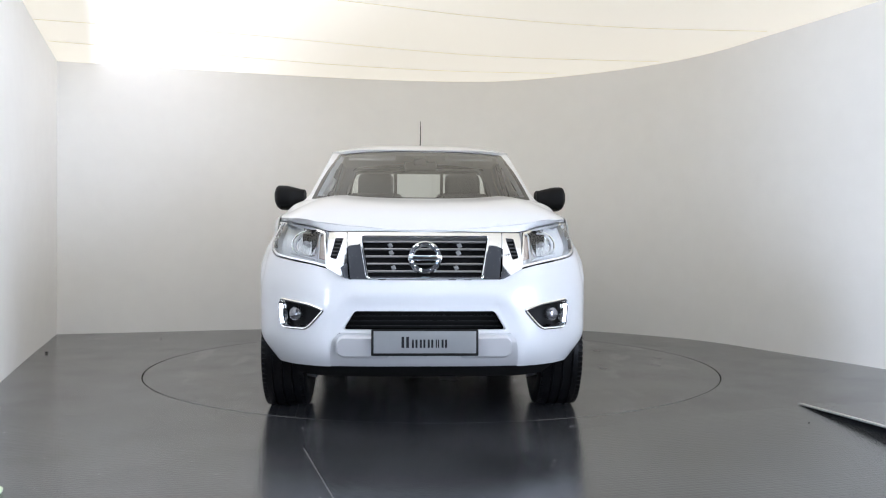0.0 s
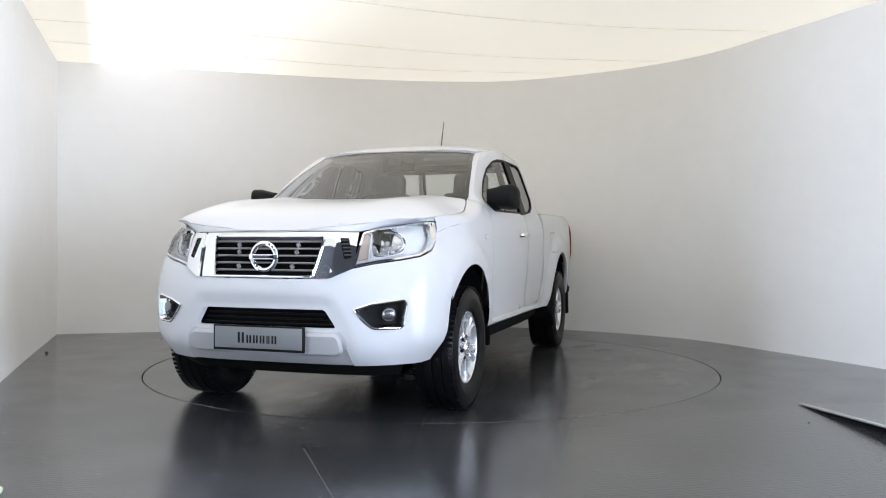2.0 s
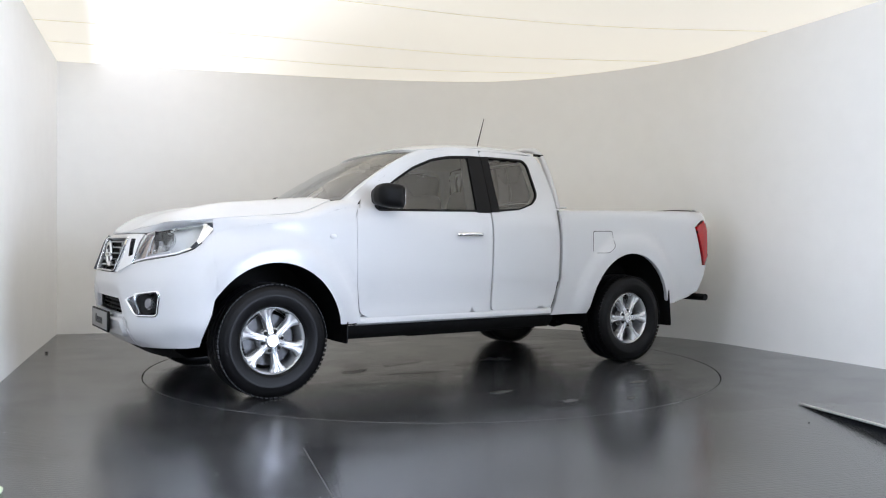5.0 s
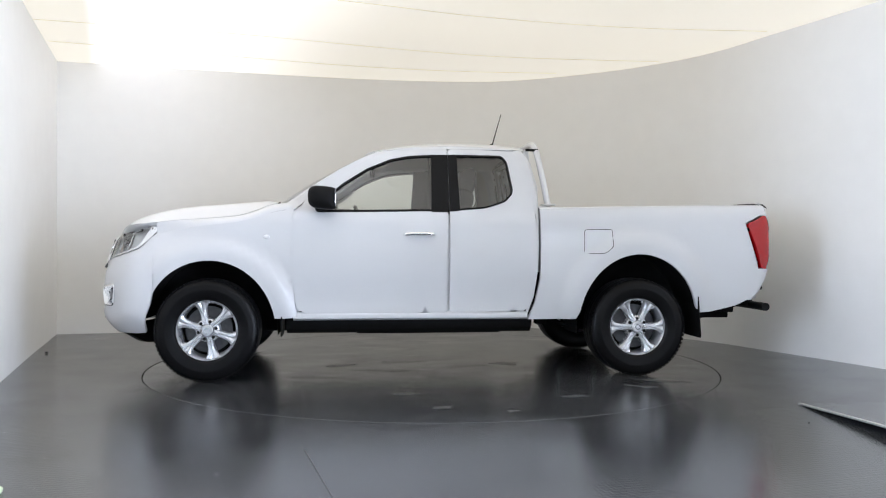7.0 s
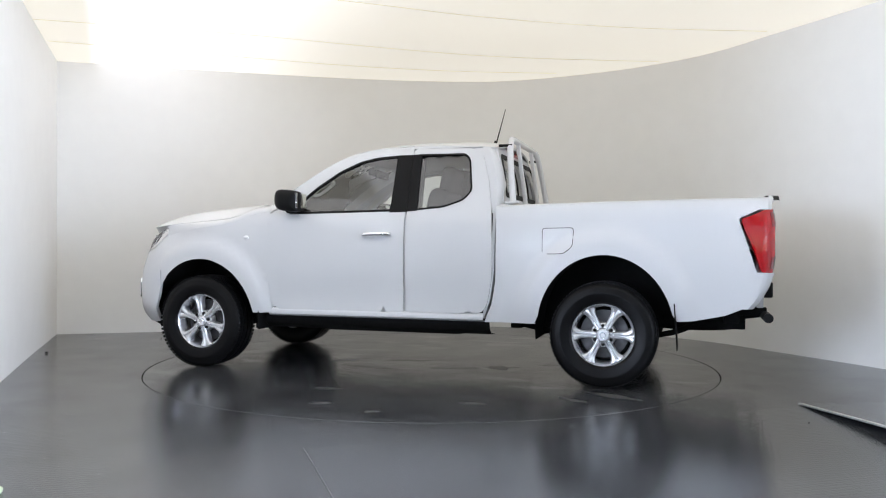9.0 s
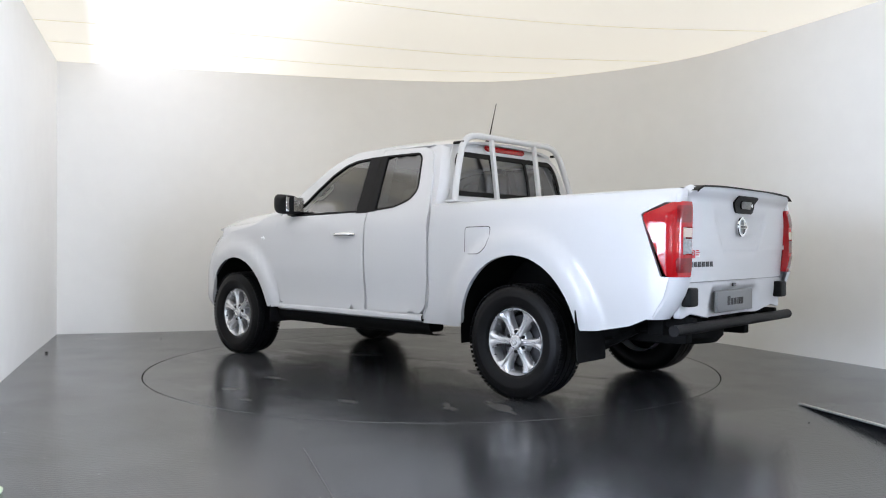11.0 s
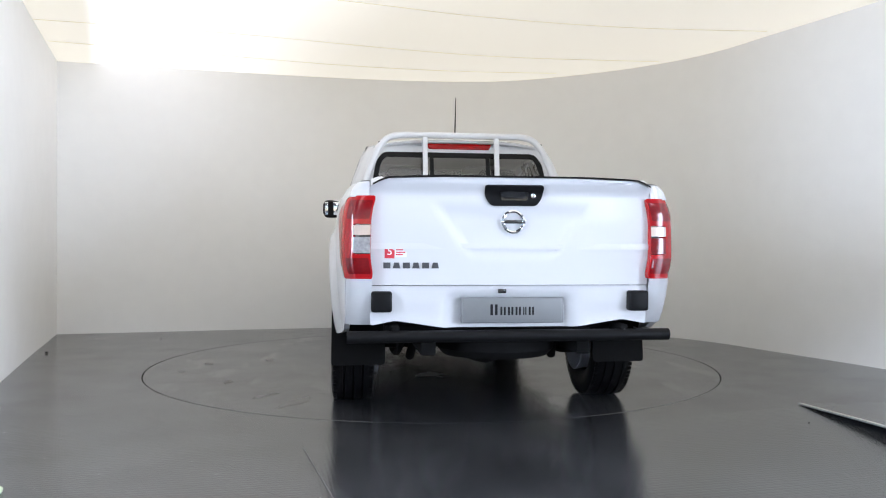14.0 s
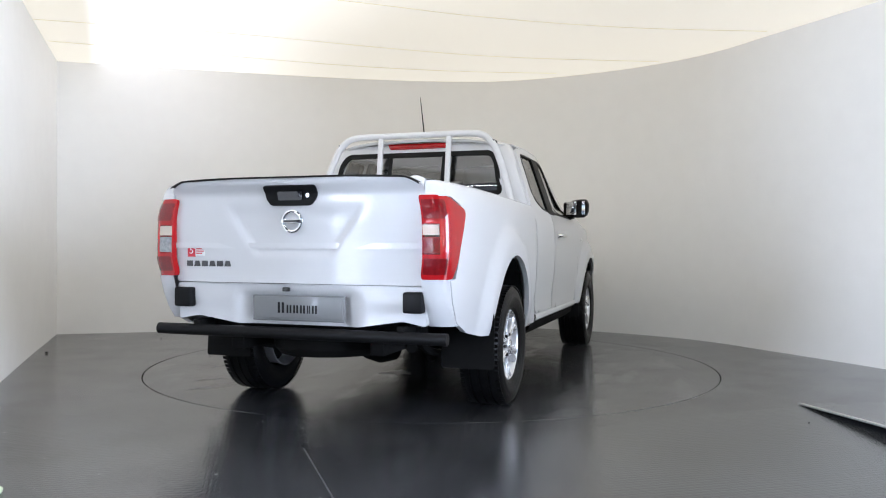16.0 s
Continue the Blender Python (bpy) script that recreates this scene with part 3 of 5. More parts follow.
def side_sheet(name, outline, s, mat, parent, out=0.0, thick=0.012, gap=0.0004, step=0.05, holes=(), label="", back=False):
    return part(name, sheet(outline, on_side(s, out), step, thick, gap, holes, flip=s > 0, back=back), mat, parent, label)


# plan of the nose at bumper height
NOSE = [Vector(p) for p in glide([(2.53, -0.3), (2.535, 0.0), (2.53, 0.3), (2.508, 0.45), (2.452, 0.6), (2.392, 0.7), (2.315, 0.8), (2.25, 0.857), (2.15, 0.898), (2.05, 0.914), (1.95, 0.922)], 10)]
NOSE = NOSE[10:]
NOSELEN = [0.0]
for a_, b_ in zip(NOSE, NOSE[1:]):
    NOSELEN.append(NOSELEN[-1] + (b_ - a_).length)
NOSENORMAL = []
for i_ in range(len(NOSE)):
    d_ = (NOSE[min(i_ + 1, len(NOSE) - 1)] - NOSE[max(i_ - 1, 0)]).normalized()
    NOSENORMAL.append(Vector((1.0, 0.0)) if i_ == 0 else Vector((d_.y, -d_.x)))
SETBACK = cubic([(0.28, -0.16), (0.34, -0.085), (0.40, -0.03), (0.47, -0.005), (0.55, 0.0), (0.65, 0.0), (0.75, -0.008), (0.82, -0.03), (0.9, -0.058), (1.0, -0.09), (1.05, -0.13), (1.12, -0.22)])


def nose_at(s, z, out=0.0):
    k = abs(s)
    i = min(max(1, next((j for j, v in enumerate(NOSELEN) if v >= k), len(NOSE) - 1)), len(NOSE) - 1)
    t = (k - NOSELEN[i - 1]) / (NOSELEN[i] - NOSELEN[i - 1])
    p = NOSE[i - 1].lerp(NOSE[i], t)
    n = NOSENORMAL[i - 1].lerp(NOSENORMAL[i], t).normalized()
    # the middle below the brow lies deeper than the two corner pods
    deep = 0.024 * ease((0.40 + 0.7 * min(0.17, max(0.0, 0.70 - z)) - p.y) / 0.05) * ease((0.705 - z) / 0.035)
    out -= deep
    b = SETBACK(z)
    q = Vector((p.x + n.x * (b + out), p.y + n.y * (b * (0.5 + 0.3 * ease((z - 0.86) / 0.1)) + out)))
    k2 = ease((2.16 - q.x) / 0.11)
    if k2 > 0:
        q.y += (side_y(q.x, max(z, 0.62)) + min(0.0, SETBACK(z)) * 0.35 * (1 if z < 0.62 else 0) + out - q.y) * k2
    # the lower corners are tucked in before the wheels
    q.y -= 0.055 * ease((0.50 - z) / 0.17) * ease((q.y - 0.66) / 0.22)
    return (q.x, q.y if s >= 0 else -q.y, z)


def nose_s(y):
    """The way along the nose to the half width y."""
    return next((NOSELEN[j] + (y - NOSE[j].y) / max(1e-6, NOSE[j + 1].y - NOSE[j].y) * (NOSELEN[j + 1] - NOSELEN[j]) for j in range(len(NOSE) - 1) if NOSE[j + 1].y >= y), NOSELEN[-1])


def on_nose(out=0.0):
    return lambda s, z: nose_at(s, z, out)


def nose_sheet(name, outline, mat, parent, out=0.0, thick=0.012, gap=0.002, step=0.04, holes=(), label=""):
    """Outline rows of (y, z): y measured across the nose."""
    conv = [((1 if y >= 0 else -1) * nose_s(abs(y)), z) for y, z in outline]
    hs = [[((1 if y >= 0 else -1) * nose_s(abs(y)), z) for y, z in h] for h in holes]
    return part(name, sheet(conv, on_nose(out), step, thick, gap, hs), mat, parent, label)


HOODZ = cubic([(1.15, 1.300), (1.32, 1.288), (1.61, 1.262), (1.90, 1.236), (2.11, 1.203), (2.25, 1.163), (2.33, 1.118), (2.38, 1.078), (2.43, 1.050), (2.47, 1.035)])
HOODDROP = cubic([(1.17, 0.03), (1.26, 0.041), (1.37, 0.080), (1.49, 0.10), (1.75, 0.098), (2.0, 0.082), (2.15, 0.058), (2.25, 0.030), (2.45, 0.012)])


def hood_z(x, y):
    k = abs(y)
    crease = 0.012 * math.exp(-((k - 0.52) / 0.09) ** 2) * ease((2.3 - x) / 0.4)
    # the nose is curved in plan: it falls earlier towards the sides
    xs = x + 0.34 * max(0.0, k - 0.25) ** 2 * ease((x - 1.7) / 0.5)
    return HOODZ(xs) + crease - 0.006 * ease((0.4 - k) / 0.3) - HOODDROP(x) * ease((k - 0.54) / 0.32) ** 1.5


ROOFZ = cubic([(0.585, 1.684), (0.53, 1.708), (0.45, 1.730), (0.30, 1.757), (0.16, 1.775), (-0.11, 1.789), (-0.42, 1.789), (-0.60, 1.775), (-0.70, 1.750)])


def roof_z(x, y):
    return ROOFZ(x) - (ROOFZ(x) - ROOFEDGE(x)) * (abs(y) / 0.70) ** 3.2


ROOFEDGE = cubic([(0.585, 1.642), (0.50, 1.658), (0.44, 1.674), (0.18, 1.706), (-0.1, 1.717), (-0.5, 1.704), (-0.70, 1.665)])

F_ARCH = [(1.672 + 0.46 * math.cos(a), 0.36 + 0.50 * math.sin(a)) for a in (radians(d) for d in range(-4, 186, 6))]
R_ARCH = [(-1.47 + 0.46 * math.cos(a), 0.39 + 0.52 * math.sin(a)) for a in (radians(d) for d in range(4, 168, 6))]
FRAME_LINE = [(1.02, 1.285), (0.93, 1.36), (0.77, 1.48), (0.60, 1.59), (0.44, 1.657), (0.30, 1.680), (0.18, 1.692), (-0.035, 1.700)]
DOOR = rounded([(-0.038, 0.482), (0.985, 0.466), (1.07, 0.515), (1.095, 0.70), (1.10, 1.0), (1.098, 1.17), (1.07, 1.235)], 0.03)[:-1] + glide(FRAME_LINE, 4)
REAR_DOOR = rounded([(-0.038, 1.700), (-0.30, 1.697), (-0.50, 1.690), (-0.575, 1.655), (-0.635, 1.46), (-0.672, 1.25), (-0.688, 1.0), (-0.682, 0.72), (-0.645, 0.54), (-0.60, 0.487), (-0.038, 0.482)], 0.035)
F_WINDOW = rounded([(0.93, 1.212), (-0.030, 1.228), (-0.030, 1.648), (0.10, 1.646), (0.25, 1.637), (0.39, 1.610), (0.56, 1.540), (0.74, 1.425), (0.90, 1.290)], 0.02)
R_WINDOW = rounded([(-0.048, 1.228), (-0.31, 1.250), (-0.46, 1.300), (-0.520, 1.370), (-0.485, 1.610), (-0.445, 1.650), (-0.048, 1.652)], 0.035)


def build_panels(t):
    def wing(s):
        ow = [(1.088, 1.225), (1.100, 1.17), (1.102, 1.0), (1.097, 0.70), (1.072, 0.50), (1.05, 0.452), (1.16, 0.445)] + [p for p in reversed(F_ARCH) if p[0] < 2.055 and p[1] > 0.42]
        top = [(2.045, 1.040), (1.9, 1.075), (1.75, 1.100), (1.6, 1.118), (1.49, 1.132), (1.37, 1.160), (1.27, 1.195), (1.19, 1.215), (1.105, 1.225)]
        ow += [(2.062, 0.86), (2.058, 1.035)] + top[:-1]
        ob = side_sheet("front_wing", ow, s, PAINT, t, thick=0.0, gap=0.0)
        lap = [p for p in F_ARCH if p[0] > 1.97 and p[1] > 0.47] + [(1.97, 1.03), (2.115, 1.03)]
        side_sheet("wing_flange", lap, s, PAINT, ob, out=-0.010, thick=0.0, gap=0.0)
        # shoulder that rolls over to the bonnet
        rim = cubic([(1.0, 0.735), (1.105, 0.742), (1.19, 0.748), (1.27, 0.772), (1.37, 0.794), (1.49, 0.813), (1.75, 0.828), (2.0, 0.818), (2.045, 0.812)])
        line = glide(top, 4)
        rows = []
        for k in range(7):
            q = k / 6
            row = []
            for x, z in line:
                a = Vector((x, side_y(x, z), z))
                c = Vector((x, rim(x), hood_z(x, rim(x)) - 0.003))
                m = Vector((x, a.y - 0.010, c.z - 0.012))
                v = (1 - q) ** 2 * a + 2 * q * (1 - q) * m + q * q * c
                row.append((v.x, s * v.y, v.z))
            rows.append(row)
        rows.append([(x, y - s * 0.02, z - 0.03) for x, y, z in rows[-1]])
        bm = loft(rows)
        bmesh.ops.recalc_face_normals(bm, faces=bm.faces)
        part("wing_shoulder", bm, PAINT, ob)
        bm = turned([(0.0, 0.019), (0.006, 0.018), (0.010, 0.012), (0.011, 0.0)], 20)
        rep = part("side_repeater", bm, LAMPGREY, ob, "small clear side repeater lamp")
        rep.matrix_basis = Matrix.Translation((1.277, s * side_y(1.277, 1.028), 1.028)) @ Matrix.Diagonal((1.25, s, 0.8, 1))

    both(wing)

    def front_door(s):
        d = side_sheet("front_door", DOOR, s, PAINT, t, holes=[F_WINDOW], thick=0.03)
        rim = sheet(F_WINDOW, on_side(s, 0.003), 0.05, 0.02, -0.004, [inset(F_WINDOW, 0.011)], flip=s > 0)
        part("window_seal", rim, SEAL, d, "black rubber window seal")
        pillar = [(0.095, 1.215), (-0.0365, 1.218), (-0.0365, 1.652), (0.085, 1.652)]
        side_sheet("pillar_cover", pillar, s, BLACK, d, out=0.005, gap=0.0, thick=0.02, label="matt black pillar cover")
        side_sheet("window_pane", inset(F_WINDOW, 0.008), s, WINDOW, d, out=-0.008, thick=0.0, gap=0.0, label="clear side window glass").visible_shadow = False
        # handle: bar over a shallow bowl
        hx, hz = 0.178, 1.052
        bar = bmesh.new()
        y0 = side_y(hx, hz)
        tube_into(bar, glide([(hx + 0.115, s * (y0 + 0.004), hz - 0.004), (hx + 0.095, s * (y0 + 0.028), hz), (hx, s * (y0 + 0.036), hz + 0.003), (hx - 0.075, s * (y0 + 0.030), hz + 0.002), (hx - 0.10, s * (y0 + 0.004), hz)], 5), 0.0150, 10)
        part("door_handle", bar, CHROME, d, "chrome door handle")
        bowl = [(hx + 0.01 + 0.075 * math.cos(a), hz + 0.008 + 0.036 * math.sin(a)) for a in (2 * math.pi * k / 28 for k in range(28))]
        side_sheet("handle_recess", bowl, s, PAINT, d, out=0.0035, thick=0.003, gap=0, step=0.02)
        # inner lining
        side_sheet("door_lining", inset(DOOR, 0.03), s, TRIMLIGHT, d, out=-0.07, thick=0.01, gap=0, holes=[inset(F_WINDOW, -0.004)], label="pale grey door lining", back=True)
        side_sheet("door_card", [(1.02, 1.16), (1.05, 0.52), (-0.02, 0.50), (-0.02, 1.18)], s, TRIM, d, out=-0.088, thick=0.02, gap=0, label="dark grey door card")

    both(front_door)

    def back_door(s):
        d = side_sheet("rear_door", REAR_DOOR, s, PAINT, t, holes=[R_WINDOW], thick=0.03)
        rim = sheet(R_WINDOW, on_side(s, 0.003), 0.05, 0.02, -0.004, [inset(R_WINDOW, 0.009)], flip=s > 0)
        part("window_seal", rim, SEAL, d, "black rubber window seal")
        side_sheet("pillar_cover", [(-0.0395, 1.222), (-0.0395, 1.654), (-0.105, 1.652), (-0.115, 1.226)], s, BLACK, d, out=0.005, gap=0, thick=0.02, label="matt black pillar cover")
        side_sheet("window_pane", inset(R_WINDOW, 0.008), s, PRIVACY, d, out=-0.006, thick=0.0, gap=0.0, label="tinted rear side glass").visible_shadow = False
        side_sheet("door_lining", inset(REAR_DOOR, 0.03), s, TRIMLIGHT, d, out=-0.07, thick=0.01, gap=0, holes=[inset(R_WINDOW, -0.004)], label="pale grey door lining", back=True)

    both(back_door)

    def jamb(s):
        side_sheet("door_jamb", [(1.15, 1.225), (1.00, 1.262), (1.00, 0.50), (1.14, 0.48)], s, PAINT, t, out=-0.022, thick=0, gap=0)
        side_sheet("door_jamb", [(0.0, 0.47), (0.0, 1.20), (-0.08, 1.20), (-0.08, 0.47)], s, PAINT, t, out=-0.022, thick=0, gap=0)

    both(jamb)

    def sill(s):
        line = [[(x, s * y, z) for x in (1.09, 0.5, 0.0, -0.62)] for y, z in ((0.860, 0.488), (0.878, 0.478), (0.884, 0.464), (0.880, 0.442), (0.860, 0.428), (0.78, 0.425))]
        bm = loft(line)
        bmesh.ops.recalc_face_normals(bm, faces=bm.faces)
        part("sill", bm, PAINT, t)
        under = [[(x, s * y, z) for x in (1.14, 0.6, 0.55, 0.0, -0.05, -0.66)] for y, z in ((0.850, 0.430), (0.836, 0.375), (0.78, 0.330), (0.66, 0.325))]
        bm = loft(under)
        bmesh.ops.recalc_face_normals(bm, faces=bm.faces)
        part("sill_guard", bm, UNDER, t, "black underbody guard below the doors")

    both(sill)

    def pillar(s):
        # windscreen pillar: from the door frame to the glass
        outer = [(x, s * side_y(x, z), z) for x, z in glide([(1.10, 1.22), *FRAME_LINE], 4)]
        base = glide([(1.10, 1.22), *FRAME_LINE], 4)
        inner = []
        for x, z in base:
            v = min(1.0, max(0.0, (1.06 - x) / (1.06 - 0.40)))
            if x > 0.40:
                p = ws_at(s * 0.985, v)
                inner.append(p)
            else:
                k = min(1.0, (0.40 - x) / 0.12)
                e = Vector(ws_at(s * 0.985, 1.0)).lerp(Vector((x, s * 0.66, roof_z(x, 0.66))), k)
                inner.append(tuple(e))
        mid = [tuple((Vector(a) + Vector(b)) / 2 + Vector((0, s * 0.004, 0.005)).lerp(Vector((0.012, s * 0.014, 0.012)), ease((a[0] - 0.05) / 0.4))) for a, b in zip(outer, inner)]
        sink = [(p[0], p[1] - s * 0.03, p[2] - 0.01) for p in outer]
        bm = loft([sink, outer, mid, inner, [(p[0] - 0.02, p[1] - s * 0.03, p[2] - 0.03) for p in inner]])
        bmesh.ops.recalc_face_normals(bm, faces=bm.faces)
        part("windscreen_pillar", bm, PAINT, t)

    both(pillar)

    # cab rear wall with its corner pillars
    def corner(s):
        zs = [0.45, 0.6, 0.8, 1.0, 1.2, 1.3, 1.42, 1.55, 1.63, 1.675, 1.70]
        back = cubic([(0.45, -0.62), (0.55, -0.66), (0.8, -0.70), (1.2, -0.705), (1.42, -0.69), (1.60, -0.645), (1.68, -0.60), (1.72, -0.56)])
        def ring(z):
            x = back(z)
            y = PROFILE(z)
            m = 0.1 + 0.9 * ease((z - 1.24) / 0.12)
            return [(x + 0.085 if z > 1.25 else x + 0.02, s * (y - 0.012), z), (x - 0.004 * m, s * (y - 0.010), z), (x - 0.028 * m, s * (y - 0.03), z), (x - 0.04 * m, s * (y - 0.075), z), (x - 0.045 * m, s * (y - 0.15), z)]
        bm = loft([ring(z) for z in zs])
        bmesh.ops.recalc_face_normals(bm, faces=bm.faces)
        part("cab_corner", bm, PAINT, t)

    both(corner)
    roof_out = rounded([(0.505, -0.605), (0.42, -0.683), (-0.58, -0.683), (-0.665, -0.60), (-0.69, 0.0), (-0.665, 0.60), (-0.58, 0.683), (0.42, 0.683), (0.505, 0.605), (0.565, 0.3), (0.578, 0.0), (0.565, -0.3)], 0.05)
    part("roof", sheet(roof_out, lambda x, y: (x, y, roof_z(x, y)), 0.07, 0.02), PAINT, t)
    part("headlining", sheet(inset(roof_out, 0.03), lambda x, y: (x, y, roof_z(x, y) - 0.05), 0.12, 0.005, flip=True), TRIMLIGHT, t, "pale grey headlining")
    def cantrail(s):
        lo = [(x, s * side_y(x, 1.700), 1.700) for x in (-0.034, -0.2, -0.4, -0.55)]
        hi = [(x, s * 0.665, roof_z(x, 0.665)) for x in (-0.034, -0.2, -0.4, -0.55)]
        mid = [tuple((Vector(a) + Vector(b)) / 2 + Vector((0, s * 0.004, 0.005))) for a, b in zip(lo, hi)]
        bm = loft([[(p[0], p[1] - s * 0.02, p[2] - 0.012) for p in lo], lo, mid, hi])
        bmesh.ops.recalc_face_normals(bm, faces=bm.faces)
        part("roof_rail", bm, PAINT, t)

    both(cantrail)
    # rear wall below and around the back window
    rw = [(-0.72, 0.50), (0.72, 0.50), (0.74, 1.25), (0.66, 1.60), (0.60, 1.70), (0.3, 1.735), (-0.3, 1.735), (-0.60, 1.70), (-0.66, 1.60), (-0.74, 1.25)]
    RB = cubic([(0.45, -0.66), (1.2, -0.705), (1.32, -0.735), (1.42, -0.728), (1.60, -0.690), (1.70, -0.655), (1.76, -0.62)])
    rwin = rounded([(-0.66, 1.335), (0.66, 1.335), (0.615, 1.585), (0.565, 1.655), (-0.565, 1.655), (-0.615, 1.585)], 0.05)
    on_back = lambda out: (lambda y, z: (RB(z) - out, y, z))
    wall = part("cab_back", sheet(rw, on_back(0), 0.07, 0.02, 0, [rwin], flip=True), PAINT, t)
    part("rear_window", sheet(inset(rwin, 0.006), on_back(0.002), 0.1, 0.0, flip=True), PRIVACY, t, "tinted three-part rear window").visible_shadow = False
    part("window_seal", sheet(rwin, on_back(0.005), 0.06, 0.015, -0.006, [inset(rwin, 0.03)], flip=True), SEAL, wall, "black rubber window seal")
    for y in (0.21, -0.21):
        part("window_bar", sheet([(y - 0.014, 1.345), (y + 0.014, 1.345), (y + 0.014, 1.65), (y - 0.014, 1.65)], on_back(0.006), 0.06, 0.01, flip=True), SEAL, wall)
    part("cab_back_lining", sheet(inset(rw, 0.04), on_back(-0.05), 0.1, 0.01, 0, [inset(rwin, -0.01)], back=True), TRIM, t, "dark cab back lining")
    lamp = rounded([(-0.225, 1.695), (0.225, 1.695), (0.245, 1.728), (-0.245, 1.728)], 0.010)
    part("brake_lamp", sheet(lamp, on_back(0.022), 0.04, 0.03, flip=True), REDLENS, t, "red high-level brake lamp")

    # bonnet
    fr = [(2.425, 0.0), (2.415, 0.2), (2.385, 0.4), (2.325, 0.58), (2.235, 0.73)]
    half = [(1.36, 0.0), (1.345, 0.3), (1.30, 0.50), (1.245, 0.65), (1.215, 0.715), (1.235, 0.745), (1.29, 0.772), (1.37, 0.79), (1.49, 0.81), (1.75, 0.825), (2.0, 0.815), (2.15, 0.785)]
    right = glide(half, 3) + list(reversed(fr))
    out = [(x, y) for x, y in right] + [(x, -y) for x, y in reversed(right)]
    clean = []
    for p in out:
        if not clean or (Vector(p) - Vector(clean[-1])).length > 0.004:
            clean.append(p)
    if (Vector(clean[0]) - Vector(clean[-1])).length < 0.004:
        clean.pop()
    part("bonnet", sheet(clean, lambda x, y: (x, y, hood_z(x, y)), 0.045, 0.012, 0.003), PAINT, t)
    ny = cubic([(0.0, 1.042), (0.535, 1.042), (0.6, 1.056), (0.7, 1.076), (0.8, 1.090), (0.88, 1.101), (0.9135, 1.106)])
    hy = [(2.421, 0.0), (2.411, 0.2), (2.381, 0.4), (2.321, 0.58), (2.231, 0.73), (2.146, 0.787), (2.06, 0.806), (2.0, 0.815)]
    nn = [0.0, 0.2, 0.4, 0.58, 0.73, 0.82, 0.88, 0.9135]
    upper = [(x, y, hood_z(x, y) - 0.002) for x, y in glide(hy, 4)]
    lower = [nose_at(nose_s(k), ny(k), -0.004) for k in [a + (b - a) * j / 4 for a, b in zip(nn, nn[1:]) for j in range(4)] + [0.9135]]
    for s in (1, -1):
        rows = [[(p[0], s * p[1], p[2]) for p in upper], [(p[0] * 0.5 + q[0] * 0.5 + 0.003, s * (p[1] + q[1]) / 2, (p[2] + q[2]) / 2) for p, q in zip(upper, lower)], [(q[0], s * q[1], q[2]) for q in lower],
                [(q[0] - 0.06, s * (q[1] - 0.03), q[2] - 0.004) for q in lower]]
        bm = loft(rows)
        bmesh.ops.recalc_face_normals(bm, faces=bm.faces)
        part("bonnet_lip", bm, PAINT, t)
    # cowl under the windscreen, and the wipers
    cow = [[(1.40, y, 1.262) for y in (-0.62, -0.4, 0, 0.4, 0.62)], [(1.28, y, 1.258) for y in (-0.70, -0.4, 0, 0.4, 0.70)], [(1.06, y, 1.25) for y in (-0.78, -0.4, 0, 0.4, 0.78)]]
    bm = loft(cow)
    bmesh.ops.recalc_face_normals(bm, faces=bm.faces)
    part("cowl", bm, BLACK, t, "black plastic scuttle panel")
    for y0, y1 in ((0.58, 0.02), (-0.05, -0.60)):
        p = [Vector(ws_at(k / 0.79, 0.015, 0.008)) for k in (y0, (y0 + y1) / 2, y1)]
        part("wiper", tube(glide([tuple(q) for q in p], 4), 0.008, 6), BLACK, t, "black wiper")

    # cargo bed
    def bed_side(s):
        arch = [p for p in R_ARCH if p[1] > 0.43]
        ob = [(-0.712, 1.246), (-0.716, 1.0), (-0.712, 0.72), (-0.678, 0.55), (-0.625, 0.425), (-0.99, 0.425)] + arch
        ob += [(-1.945, 0.47), (-2.05, 0.475), (-2.25, 0.515), (-2.39, 0.575), (-2.455, 0.68), (-2.490, 0.795), (-2.442, 0.803), (-2.428, 0.85), (-2.331, 1.148), (-2.345, 1.158), (-2.455, 1.211), (-2.522, 1.226), (-2.515, 1.284), (-2.2, 1.278), (-1.5, 1.266)]
        seen = []
        for p in ob:
            if not seen or (Vector(p) - Vector(seen[-1])).length > 0.004:
                seen.append(p)
        panel = side_sheet("bed_side", seen, s, PAINT, t, thick=0.03, gap=0.001)
        # filler flap on the left side: a fine groove round it
        if s > 0:
            cap = rounded([(-1.045, 1.095), (-1.265, 1.098), (-1.262, 0.965), (-1.20, 0.915), (-1.045, 0.912)], 0.025)
            part("filler_flap", sheet(cap, on_side(1, 0.0012), 0.04, 0.004, 0.0045, flip=True), PAINT, panel)
            part("flap_gap", sheet(cap, on_side(1, 0.0006), 0.04, 0.0, 0.0, [inset(cap, 0.0045)], flip=True), SEAL, panel)
        # rail on top, and the inner wall
        xs = [-0.71, -1.0, -1.5, -2.0, -2.3, -2.515]
        zt = cubic([(-2.515, 1.284), (-1.5, 1.266), (-0.71, 1.246)])
        rows = []
        for dy, dz in ((0.0, 0.0), (-0.015, 0.010), (-0.06, 0.014), (-0.12, 0.010), (-0.125, -0.02)):
            rows.append([(x, s * (side_y(x, zt(x)) + dy), zt(x) + dz) for x in xs])
        rows.append([(x, s * 0.74, 0.955) for x in xs])
        bm = loft(rows)
        bmesh.ops.recalc_face_normals(bm, faces=bm.faces)
        part("bed_rail", bm, PAINT, t)

